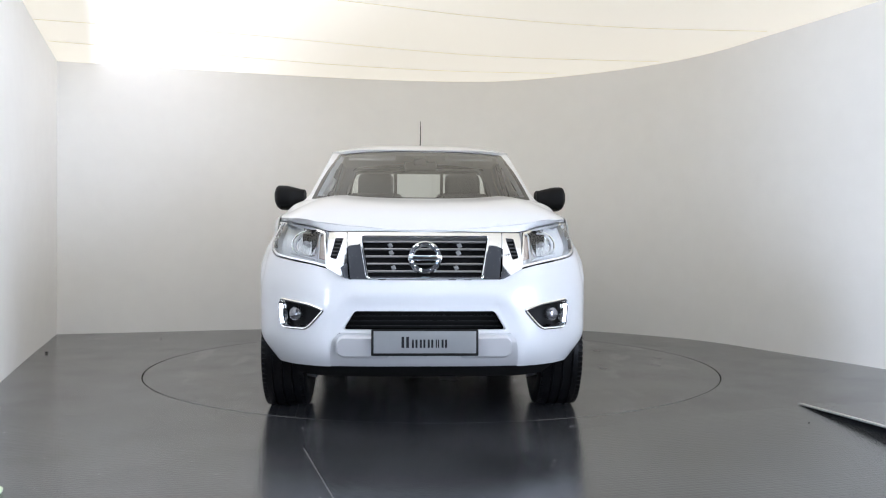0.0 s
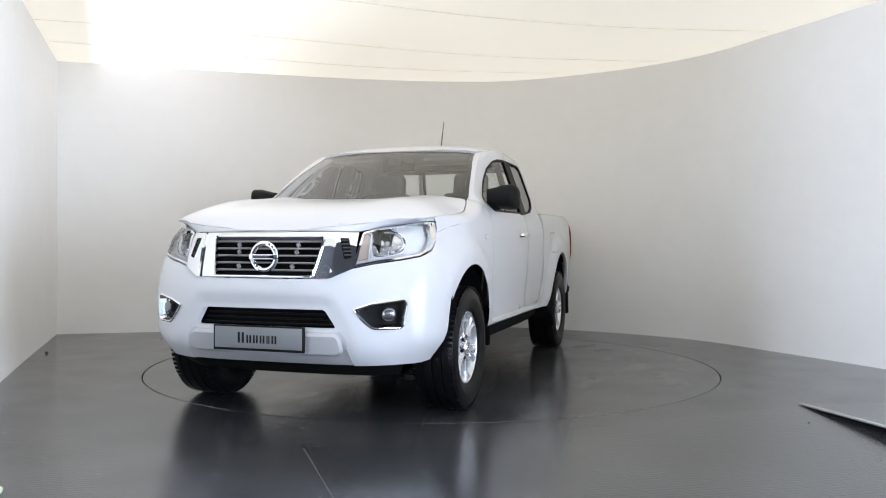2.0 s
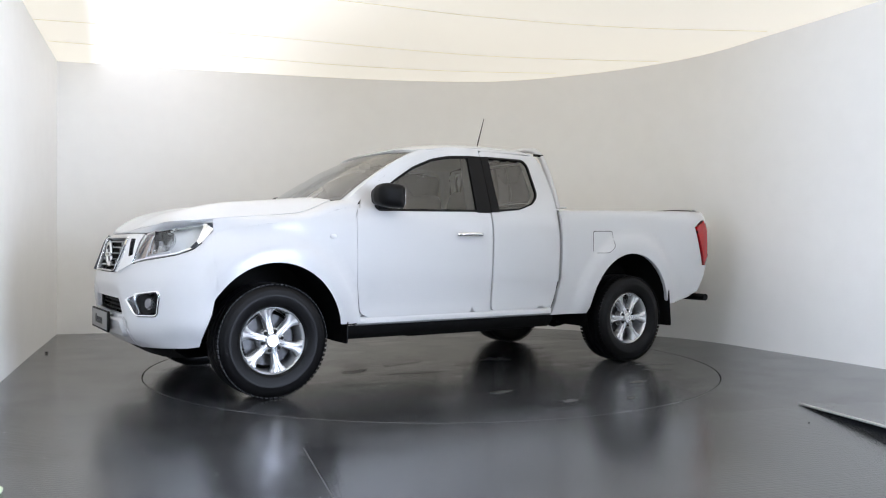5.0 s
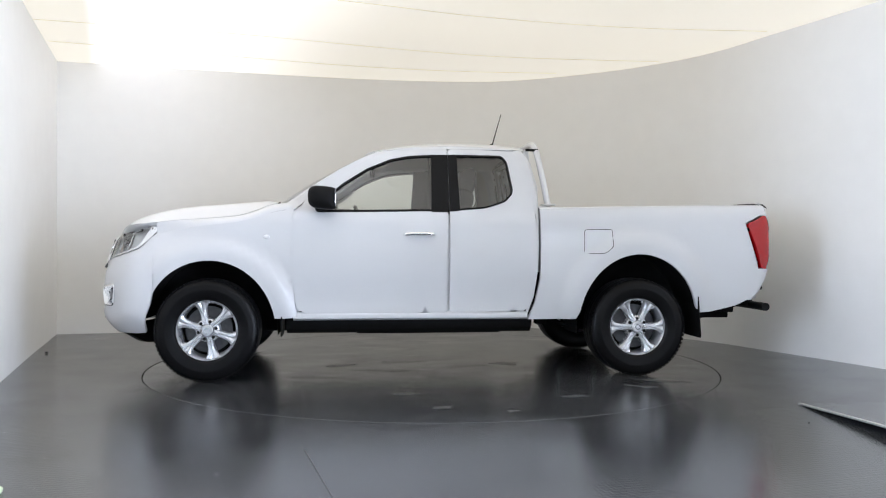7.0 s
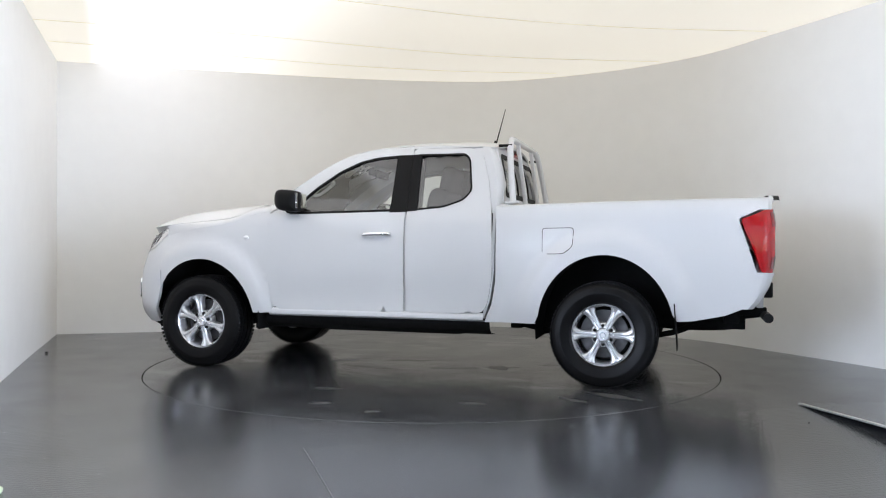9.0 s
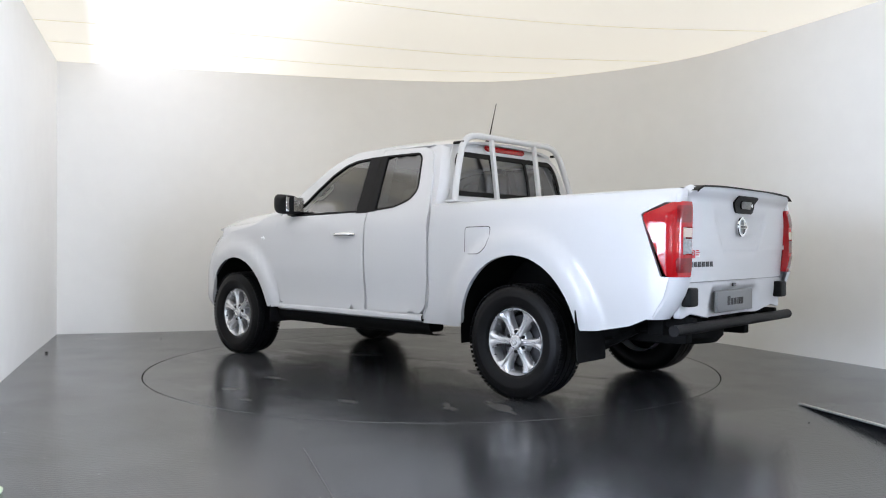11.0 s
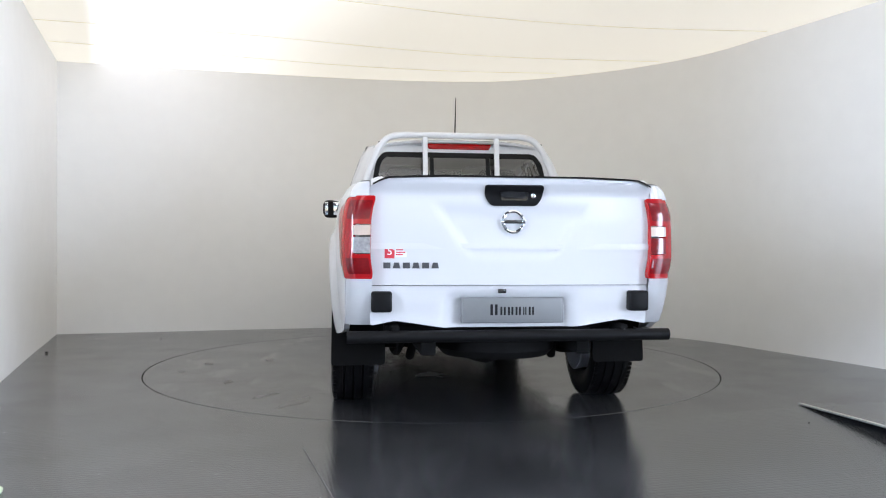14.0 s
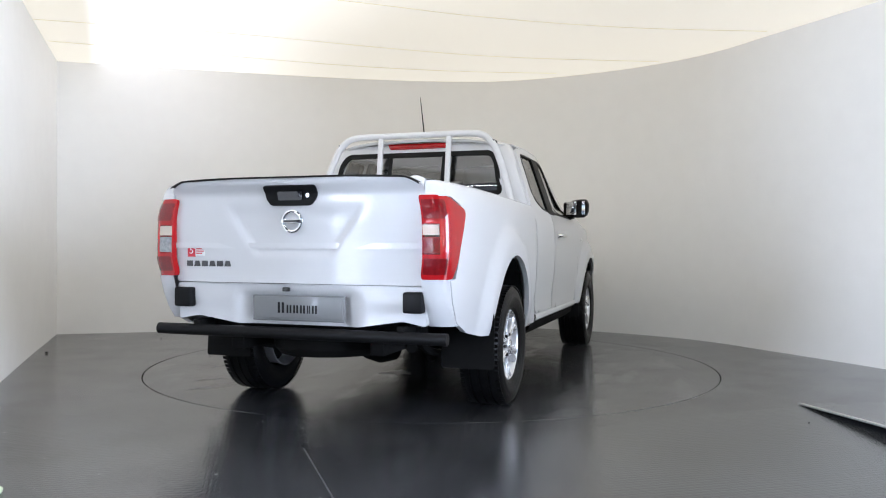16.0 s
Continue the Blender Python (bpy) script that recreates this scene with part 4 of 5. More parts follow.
    both(bed_side)
    part("bed_floor", box(-1.63, 0, 0.965, 1.80, 1.48, 0.03), PAINT, t)
    part("bed_front", box(-0.755, 0, 1.02, 0.035, 1.56, 0.50, 0.008), PAINT, t)
    part("bed_cap", box(-0.75, 0, 1.262, 0.06, 1.58, 0.02, 0.006), PAINT, t)


WS_LOW = [(1.140, 0.745, 1.284), (1.215, 0.55, 1.274), (1.258, 0.3, 1.268), (1.275, 0.0, 1.266)]
WS_TOP = [(0.520, 0.620, 1.656), (0.552, 0.45, 1.670), (0.570, 0.25, 1.678), (0.578, 0.0, 1.681)]
_low = [cubic([(p[1], p[i]) for p in WS_LOW]) for i in (0, 2)]
_top = [cubic([(p[1], p[i]) for p in WS_TOP]) for i in (0, 2)]


def ws_at(u, v, out=0.0):
    """A point of the windscreen: u from -1 to 1 across, v from 0 to 1 up."""
    k = abs(u)
    yl, yt = 0.745 * k, 0.615 * k
    a, b = Vector((_low[0](yl), yl, _low[1](yl))), Vector((_top[0](yt), yt, _top[1](yt)))
    p = a.lerp(b, v)
    bulge = 4 * v * (1 - v) * 0.022 + out
    p += Vector((0.58, 0, 0.8)) * bulge
    return (p.x, p.y if u >= 0 else -p.y, p.z)


def build_windscreen(t):
    grid = [[ws_at(-1 + 2 * i / 24, j / 12) for i in range(25)] for j in range(13)]
    bm = loft(grid)
    bmesh.ops.recalc_face_normals(bm, faces=bm.faces)
    ws = part("windscreen", bm, WINDOW, t, "clear laminated windscreen")
    ws.visible_shadow = False
    # dark printed border
    for name, u0, u1, v0, v1 in (("border_top", -1, 1, 0.978, 1.0), ("border_low", -1, 1, 0.0, 0.05), ("border_side", -1, -0.962, 0.05, 0.978), ("border_side", 0.962, 1, 0.05, 0.978)):
        bm = loft([[ws_at(u0 + (u1 - u0) * i / 24, v0 + (v1 - v0) * j / 6, 0.0015) for i in range(25)] for j in range(7)])
        bmesh.ops.recalc_face_normals(bm, faces=bm.faces)
        part(name, bm, GLOSSBLACK, ws, "black printed glass border")
    part("sensor_pod", box(0.58, 0.0, 1.60, 0.06, 0.10, 0.05, 0.012), TRIM, t)
    part("rear_view_mirror", box(0.50, 0, 1.575, 0.035, 0.25, 0.07, 0.015), BLACK, t, "black rear view mirror")


def sorted_loop(bm, ring):
    """The mesh's points along a closed ring of places."""
    return [min(bm.verts, key=lambda v: (v.co - Vector(p)).length) for p in ring[:-1]]


def build_nose(t):
    # bumper skin with its openings
    intake = rounded([(-0.430, 0.535), (-0.365, 0.632), (0.365, 0.632), (0.430, 0.535)], 0.02)
    fog = rounded([(0.512, 0.636), (0.60, 0.668), (0.752, 0.690), (0.765, 0.665), (0.752, 0.548), (0.735, 0.535), (0.615, 0.533), (0.585, 0.555)], 0.02)
    fogr = [(-y, z) for y, z in reversed(fog)]
    skid = rounded([(-0.507, 0.334), (-0.482, 0.487), (-0.447, 0.520), (0.447, 0.520), (0.482, 0.487), (0.507, 0.334)], 0.015)
    low = [(-0.900, 0.345), (-0.87, 0.338), (-0.80, 0.338), (-0.505, 0.333), (-0.480, 0.485), (-0.447, 0.518), (0.447, 0.518), (0.480, 0.485), (0.505, 0.333), (0.80, 0.338), (0.87, 0.338), (0.900, 0.345)]
    top = [(0.911, 0.55), (0.913, 0.64), (0.914, 0.80), (0.9145, 1.065), (0.905, 0.990), (0.885, 0.938), (0.83, 0.908), (0.735, 0.888), (0.60, 0.867), (0.505, 0.845), (0.40, 0.793), (0.0, 0.790)]
    outline = low + [(0.906, 0.45)] + top + [(-y, z) for y, z in reversed(top[:-1])] + [(-0.906, 0.45)]
    bumper = nose_sheet("front_bumper", outline, PAINT, t, holes=[intake, fog, fogr], thick=0.03, gap=0.0)
    nose_sheet("skid_plate", skid, SILVER, bumper, out=0.006, thick=0.03, gap=0.003, label="silver lower bumper plate")
    for side in (1, -1):
        boss = rounded([(0.175, 0.405), (0.200, 0.386), (0.430, 0.386), (0.462, 0.410), (0.456, 0.480), (0.430, 0.508), (0.175, 0.508)], 0.016)
        foot, crown = [[((1 if y >= 0 else -1) * nose_s(abs(y)), z) for y, z in [(side * y, z) for y, z in ring]] for ring in (boss, inset(boss, 0.014))]
        rings = [[nose_at(a, b, o) for a, b in r + r[:1]] for r, o in ((foot, 0.0), (foot, 0.010), ([((p[0] + q[0]) / 2, (p[1] + q[1]) / 2) for p, q in zip(foot, crown)], 0.024), (crown, 0.030))]
        bm = loft(rings)
        bmesh.ops.remove_doubles(bm, verts=bm.verts, dist=1e-5)
        bm.faces.new(sorted_loop(bm, rings[-1]))
        bmesh.ops.recalc_face_normals(bm, faces=bm.faces)
        part("skid_boss", bm, SILVER, bumper, "raised silver pad of the lower plate")
    part("intake_back", sheet([(nose_s(abs(y)) * (1 if y > 0 else -1), z) for y, z in intake], on_nose(-0.09), 0.08, 0.0), UNDER, bumper, "black intake grille")
    for z in (0.548, 0.575, 0.602):
        w = 0.43 - (z - 0.525) * 0.62
        part("intake_slat", tube([nose_at(s * w / 6, z, -0.055) for s in range(-6, 7)], 0.006, 6), BLACK, bumper)
    for side in (1, -1):
        ring = [(side * y, z) for y, z in fog]
        ring = ring if side > 0 else ring[::-1]
        flat = [((1 if y >= 0 else -1) * nose_s(abs(y)), z) for y, z in dense(ring, 0.02)]
        rows = [(-0.003, -0.010), (-0.003, 0.006), (0.003, 0.012), (0.009, 0.009), (0.024, -0.024), (0.026, -0.046)]
        rings = []
        for g, o in rows:
            r = inset(flat, g)
            rings.append([nose_at(a, b, o) for a, b in r + r[:1]])
        bm = loft(rings)
        bmesh.ops.recalc_face_normals(bm, faces=bm.faces)
        bezel = part("fog_lamp", bm, CHROME, t, "front fog lamp with chrome bezel")
        nose_sheet("bezel_back", ring, BLACK, bezel, out=-0.045, thick=0.0, gap=0.0, step=0.05, label="black fog lamp housing")
        x, y, z = nose_at(side * nose_s(0.685), 0.610, -0.012)
        lens = turned([(-0.03, 0.036), (0.0, 0.036), (0.007, 0.030), (0.011, 0.016), (0.012, 0.0)], 24, "x")
        ob = part("fog_lens", lens, FOGGLASS, bezel, "round fog lamp lens")
        ob.matrix_basis = Matrix.Translation((x, y, z)) @ Matrix.Rotation(side * 0.45, 4, "Z")
    # chrome surround with the grille
    sur = [(-0.425, 1.038), (-0.385, 0.80), (-0.38, 0.796), (0.38, 0.796), (0.385, 0.80), (0.425, 1.038)]
    hole = rounded([(-0.335, 1.012), (-0.290, 0.808), (0.290, 0.808), (0.335, 1.012)], 0.012)
    vent = rounded([(0.435, 1.008), (0.485, 1.005), (0.500, 0.905), (0.462, 0.895)], 0.008)
    ventr = [(-y, z) for y, z in reversed(vent)]
    sur_ob = nose_sheet("grille", sur, CHROME, t, out=0.004, thick=0.04, gap=0.001, holes=[hole], label="chrome grille with dark slats")
    s0, s1 = nose_s(0.385), nose_s(0.535)
    for side in (1, -1):
        wing = [(0.424, 1.038), (0.535, 1.038), (0.515, 0.85), (0.402, 0.797), (0.388, 0.797)]
        wing = [(side * nose_s(y), z) for y, z in wing]
        gill = [(side * nose_s(abs(y)), z) for y, z in vent]
        slope = lambda s, z: nose_at(s, z, 0.004 + 0.020 * max(0.0, (s1 - abs(s)) / (s1 - s0)))
        part("vent_panel", sheet(wing if side < 0 else wing[::-1], slope, 0.04, 0.04, 0.0015, [gill if side < 0 else gill[::-1]]), CHROME, sur_ob, "bevelled chrome panel with a slotted vent")
    nose_sheet("grille_back", hole, UNDER, sur_ob, out=-0.05, thick=0, gap=-0.01, step=0.1, label="black grille backing")
    for v in (vent, ventr):
        nose_sheet("vent_back", v, BLACK, sur_ob, out=-0.02, thick=0, gap=-0.004, step=0.05)
        for k in range(5):
            z = 0.918 + 0.019 * k
            c = (1 if v is vent else -1) * (0.483 - 0.022 * (z - 0.9) / 0.1)
            part("vent_slat", tube([nose_at((1 if c > 0 else -1) * nose_s(abs(c) + d), z, -0.004) for d in (-0.020, 0.0, 0.018)], 0.004, 6), DARKMETAL, sur_ob)
    for k, z in enumerate((0.835, 0.873, 0.911, 0.949, 0.987)):
        w = 0.292 + (z - 0.808) * 0.21 - 0.004
        prof = []
        for s in range(-10, 11):
            prof.append(nose_at(s / 10 * w, z, -0.012))
        bar = loft([[(p[0] - 0.03, p[1], p[2] - 0.004) for p in prof], [(p[0], p[1], p[2] - 0.0055) for p in prof], [(p[0] + 0.004, p[1], p[2]) for p in prof], [(p[0], p[1], p[2] + 0.0055) for p in prof], [(p[0] - 0.03, p[1], p[2] + 0.004) for p in prof]])
        bmesh.ops.recalc_face_normals(bar, faces=bar.faces)
        part("grille_slat", bar, GRILLE, sur_ob, "dark grey metallic slat")
    for y in (-0.17, 0.17):
        for z in (0.854, 0.930, 0.968):
            part("grille_link", box(*nose_at(y * (1 + (z - 0.9)), z, -0.014), 0.010, 0.022, 0.024, 0.003, Matrix.Rotation(0.5, 3, "X")), GRILLE, sur_ob)
    edge = inset(hole, -0.006)
    pts = [nose_at((1 if y >= 0 else -1) * nose_s(abs(y)), z, 0.010) for y, z in edge]
    part("grille_rim", tube(pts + pts[:1], 0.006, 6), CHROME, sur_ob)
    ex = nose_at(0, 0.905, 0.014)[0]
    emblem(sur_ob, Matrix.Translation((ex, 0, 0.905)), 0.083)
    # plate: pale face in a black holder, the word as plain bars
    px = 2.544
    plate(t, "front_plate", Matrix.Translation((px, 0, 0.475)), 1)
    # under-tray
    bm = loft([[nose_at(s * 0.08, 0.33, -0.02) for s in range(-10, 11)], [(x - 0.10, y * 0.93, 0.262) for x, y, z in [nose_at(s * 0.08, 0.33, -0.02) for s in range(-10, 11)]], [(1.75, y * 0.85, 0.258) for x, y, z in [nose_at(s * 0.08, 0.33, 0) for s in range(-10, 11)]]])
    bmesh.ops.recalc_face_normals(bm, faces=bm.faces)
    part("under_tray", bm, UNDER, t, "black under-tray")

    # headlamps
    lampo = [(0.505, 0.852), (0.555, 1.040), (0.60, 1.052), (0.70, 1.070), (0.80, 1.086), (0.88, 1.097), (0.9145, 1.102), (0.9145, 1.075), (0.905, 0.995), (0.885, 0.944), (0.83, 0.914), (0.735, 0.895), (0.60, 0.873)]
    for side in (1, -1):
        ring = [(side * y, z) for y, z in rounded(lampo, 0.015)]
        ring = ring if side < 0 else ring[::-1]
        hl = nose_sheet("headlight", ring, LAMPGREY, t, out=-0.052, thick=0.0, gap=0.0, step=0.05, label="headlight with clear lens and chrome inside")
        conv = [((1 if y >= 0 else -1) * nose_s(abs(y)), z) for y, z in ring]
        bm = loft([[nose_at(a, b, -0.004) for a, b in conv + conv[:1]], [nose_at(a, b, -0.072) for a, b in conv + conv[:1]]])
        part("lamp_wall", bm, LAMPINNER, hl, "bright reflector wall")
        nose_sheet("headlight_lens", ring, CLEARLENS, hl, out=0.0, thick=0.0, gap=0.003, step=0.04, label="clear lens").visible_shadow = False
        nose_sheet("lens_rim", ring, CHROME, hl, out=0.001, thick=0.02, gap=0.002, step=0.04, holes=[inset(ring, 0.012)], label="bright lens rim")
        # faceted reflector cell with its bulb, and the pale indicator cell beside it
        cell = rounded([(0.612, 0.912), (0.612, 1.025), (0.690, 1.046), (0.750, 1.030), (0.772, 0.985), (0.755, 0.942), (0.690, 0.915)], 0.025)
        blink = rounded([(0.525, 0.885), (0.562, 1.020), (0.600, 1.028), (0.600, 0.905)], 0.01)
        for name, outl, depth, mat, lab in (("reflector_cell", cell, -0.048, FACETS, "faceted bright reflector"), ("indicator", blink, -0.036, AMBER, "pale amber indicator cell")):
            rr = [(side * y, z) for y, z in outl]
            nose_sheet(name, rr if side < 0 else rr[::-1], mat, hl, out=depth, thick=0.02, gap=0.0, step=0.03, label=lab)
        cc = [(side * nose_s(y), z) for y, z in inset(cell, -0.004)]
        part("cell_rim", tube([nose_at(a, b, -0.030) for a, b in cc + cc[:1]], 0.005, 6), CHROME, hl, "bright rim of the reflector")
        x, y, z = nose_at(side * nose_s(0.69), 0.978, -0.045)
        b2 = part("bulb_shield", turned([(-0.02, 0.013), (0.02, 0.013), (0.026, 0.009), (0.028, 0.0)], 16, "x"), LENSGREY, hl, "grey bulb shield")
        b2.matrix_basis = Matrix.Translation((x, y, z)) @ Matrix.Rotation(side * 0.42, 4, "Z")
        # light blade and divider
        for y0, z0, y1, z1, r in ((0.585, 0.885, 0.606, 1.045, 0.005), (0.60, 0.893, 0.760, 0.925, 0.006)):
            pts = [nose_at(side * nose_s(y0 + (y1 - y0) * k / 5), z0 + (z1 - z0) * k / 5, -0.03) for k in range(6)]
            part("lamp_blade", tube(pts, r, 8), LAMPINNER, hl)


GRILLE = material("grille_grey", (0.26, 0.263, 0.268), 0.3, metal=0.7, coat=0.3)
FACETS = material("faceted_reflector", (0.82, 0.83, 0.84), 0.16, metal=0.85, bump=1.0, bump_scale=45)
FOGGLASS = material("fog_lamp_glass", (0.22, 0.22, 0.23), 0.1, metal=0.8)


def emblem(parent, m, r):
    """Plain round badge: a ring with a bar across it, on the x axis."""
    n = 40
    rings = []
    for k in range(n):
        a = 2 * math.pi * k / n
        c, s = math.cos(a), math.sin(a)
        rings.append([(0.010 * math.cos(b), (r * 0.86 + 0.014 * r / 0.083 * math.sin(b)) * c, (r * 0.86 + 0.014 * r / 0.083 * math.sin(b)) * s) for b in (2 * math.pi * j / 8 for j in range(9))])
    bm = loft(rings + rings[:1])
    box_into(bm, 0.004, 0, 0, 0.018, 2 * r * 1.04, r * 0.33, 0.003)
    bmesh.ops.recalc_face_normals(bm, faces=bm.faces)
    ob = part("badge", bm, CHROME, parent, "round chrome badge with a bar")
    ob.matrix_basis = m
    part("badge_inlay", box(0.0125, 0, 0, 0.003, r * 1.55, r * 0.20, 0.001), GLOSSBLACK, ob, "dark bar inlay")


def plate(t, name, m, face):
    """Show plate, 0.54 by 0.13 m; its face looks along x (face 1) or against it (face -1)."""
    p = part(name, box(0, 0, 0, 0.016, 0.545, 0.135, 0.006), SEAL if face > 0 else PLATE, t, "grey show plate in a black holder" if face > 0 else "grey show plate")
    p.matrix_basis = m
    part("plate_face", box(face * 0.008, 0, 0.003, 0.006, 0.520, 0.112, 0.002), PLATE, p, "grey plate face")
    x = 0.0115
    for off, w, h in ((-0.118, 0.040, 0.056), (-0.070, 0.030, 0.042), (-0.030, 0.030, 0.042), (0.010, 0.030, 0.042), (0.045, 0.018, 0.042), (0.080, 0.030, 0.042)):
        # a glyph's weight: two upright strokes
        y = (off + 0.018) * face
        for d in (-1, 1):
            part("plate_bar", box(face * x, y + d * w * 0.30, -0.028 + h / 2 + 0.003, 0.0015, w * 0.34, h), INK, p)


def build_tail(t):
    # tailgate: pressed shape with a lip
    def gate_x(y, z):
        k = abs(y)
        lip = 0.046 * min(1.0, max(0.0, (z - 1.235) / 0.055)) ** 1.1
        bowl = -0.017 * ease((0.240 + (z - 0.93) * 0.74 - k) / 0.032) * ease((z - 0.895) / 0.065) * ease((1.20 - z) / 0.09)
        return -2.523 - lip - 0.022 * ease((z - 0.76) / 0.4) + 0.014 * (k / 0.72) ** 2 - bowl

    gate = rounded([(-0.731, 0.765), (0.731, 0.765), (0.733, 1.268), (0.640, 1.306), (0.30, 1.316), (-0.30, 1.316), (-0.640, 1.306), (-0.733, 1.268)], 0.012)
    on_gate = lambda out: (lambda y, z: (gate_x(y, z) - out, y, z))
    tg = part("tailgate", sheet(gate, on_gate(0), 0.022, 0.05, 0.002, flip=True), PAINT, t)
    part("tailgate_inner", box(-2.46, 0, 1.03, 0.03, 1.42, 0.52, 0.006), PAINT, tg)
    gtop = cubic([(-0.727, 1.271), (-0.64, 1.308), (-0.3, 1.318), (0.3, 1.318), (0.64, 1.308), (0.727, 1.271)])
    lipc = [(gate_x(y, 1.306) + 0.02, y, gtop(y) - 0.004) for y in [k / 20 * 0.720 for k in range(-20, 21)]]
    part("top_cover", loft([[(x - 0.034, y, z - 0.002) for x, y, z in lipc], [(x - 0.030, y, z + 0.008) for x, y, z in lipc], [(x + 0.04, y, z + 0.010) for x, y, z in lipc], [(x + 0.05, y, z - 0.002) for x, y, z in lipc]]), BLACK, tg, "black tailgate top cover")
    ho = rounded([(-0.155, 1.272), (0.155, 1.272), (0.148, 1.215), (0.118, 1.172), (-0.118, 1.172), (-0.148, 1.215)], 0.018)
    h = part("tailgate_handle", sheet(ho, on_gate(0.012), 0.03, 0.02, flip=True), BLACK, tg, "black tailgate handle")
    part("grip", sheet(rounded([(-0.075, 1.245), (0.075, 1.245), (0.068, 1.200), (-0.068, 1.200)], 0.01), on_gate(0.022), 0.03, 0.012, flip=True), GLOSSBLACK, h)
    lock = part("lock", turned([(0.0, 0.012), (-0.006, 0.012), (-0.007, 0.0)], 16, "x"), CHROME, h)
    lock.location = (gate_x(-0.10, 1.225) - 0.012, -0.10, 1.225)
    m = Matrix.Translation((gate_x(0, 1.09) - 0.012, 0.0, 1.092)) @ Matrix.Rotation(math.pi, 4, "Z")
    emblem(tg, m, 0.062)
    # lettering as plain bars, and the sticker
    for k in range(6):
        y = 0.645 - k * 0.049
        bm = prism([(-0.019, -0.015), (0.019, -0.015), (0.012, 0.015), (-0.012, 0.015)] if k % 2 else [(-0.018, -0.015), (0.018, -0.015), (0.018, 0.015), (-0.018, 0.015)],
                   lambda a, b, hh, y=y: (gate_x(y, 0.865) - hh, y + a, 0.867 + b), 0.005)
        part("letter_bar", bm, DARKMETAL, tg, "dark chrome letter bar", smooth=False)
    bm = prism([(-0.025, -0.034), (0.025, -0.034), (0.025, 0.034), (-0.025, 0.034)], lambda a, b, hh: (gate_x(0.63, 0.935) - hh, 0.632 + a, 0.937 + b), 0.0015)
    st = part("sticker", bm, STICKRED, tg, "red and white sticker with the number 5", smooth=False)
    bm = prism([(-0.030, -0.030), (0.030, -0.030), (0.030, 0.030), (-0.030, 0.030)], lambda a, b, hh: (gate_x(0.575, 0.935) - hh, 0.576 + a, 0.939 + b), 0.0010)
    part("sticker_field", bm, STICKWHITE, st, smooth=False)
    for k in range(4):
        bm = prism([(-0.024, -0.003), (0.024 - 0.012 * (k % 2), -0.003), (0.024 - 0.012 * (k % 2), 0.003), (-0.024, 0.003)], lambda a, b, hh, k=k: (gate_x(0.575, 0.935) - 0.001 - hh, 0.576 - a, 0.958 - 0.012 * k + b), 0.0008)
        part("sticker_bar", bm, STICKRED, st, smooth=False)
    fc = bpy.data.curves.new("figure", "FONT")
    fc.body, fc.size, fc.extrude, fc.align_x, fc.align_y = "5", 0.056, 0.0006, "CENTER", "CENTER"
    fc.materials.append(STICKWHITE)
    f5 = new("figure", fc)
    f5.parent = st
    f5.matrix_basis = Matrix.Translation((gate_x(0.63, 0.937) - 0.0022, 0.632, 0.937)) @ Matrix.Rotation(radians(-90), 4, "Z") @ Matrix.Rotation(radians(90), 4, "X")

    # tail lamps wrap round the corner
    def lamp_at(side):
        line = glide([(-2.335, 0.0), (-2.41, 0.0), (-2.47, -0.002), (-2.515, -0.022), (-2.545, -0.068), (-2.552, -0.150)], 5)
        def f(k, z):
            i = min(int(k * (len(line) - 1)), len(line) - 2)
            q = Vector(line[i]).lerp(Vector(line[i + 1]), k * (len(line) - 1) - i)
            y = BEDPROFILE(z) + PLAN(max(q.x, -2.45)) + q.y + 0.026
            bow = 0.012 * ease((z - 0.80) / 0.1) * ease((1.23 - z) / 0.1)
            return (q.x - bow * (1 if k > 0.5 else 0.3), side * (y - 0.018 + bow), z)
        return f

    for side in (1, -1):
        f = lamp_at(side)
        outl = rounded([(0.015, 1.147), (0.42, 1.205), (0.62, 1.218), (0.99, 1.218), (0.99, 0.798), (0.56, 0.798), (0.40, 0.806), (0.335, 0.85)], 0.055)
        hole = [(0.77, 0.925), (0.985, 0.925), (0.985, 1.075), (0.77, 1.075)]
        tl = part("tail_lamp", sheet(outl, f, 0.05, 0.04, 0, [hole], flip=side < 0), REDLENS, t, "red tail lamp with clear middle lens")
        part("reverse_lens", sheet([(0.77, 0.925), (0.985, 0.925), (0.985, 1.015), (0.77, 1.015)], f, 0.05, 0.01, 0.004, flip=side < 0), LENSGREY if side > 0 else REDLIGHT, tl, "clear reversing lens" if side > 0 else "dark red fog lens")
        part("indicator_lens", sheet([(0.77, 1.015), (0.985, 1.015), (0.985, 1.075), (0.77, 1.075)], f, 0.05, 0.01, 0.004, flip=side < 0), AMBER, tl, "pale amber indicator lens")
        part("lens_insert", sheet(rounded([(0.62, 0.825), (0.965, 0.825), (0.965, 0.905), (0.62, 0.905)], 0.02), lambda a, b: tuple(Vector(f(a, b)) + Vector((-0.002, side * 0.002, 0))), 0.05, 0.006, 0, flip=side < 0), REDLIGHT, tl)
        part("lens_insert", sheet(rounded([(0.62, 1.10), (0.965, 1.10), (0.965, 1.195), (0.62, 1.195)], 0.02), lambda a, b: tuple(Vector(f(a, b)) + Vector((-0.002, side * 0.002, 0))), 0.05, 0.006, 0, flip=side < 0), REDLIGHT, tl)
        # corner post behind the lamp down to the bumper
        rows = []
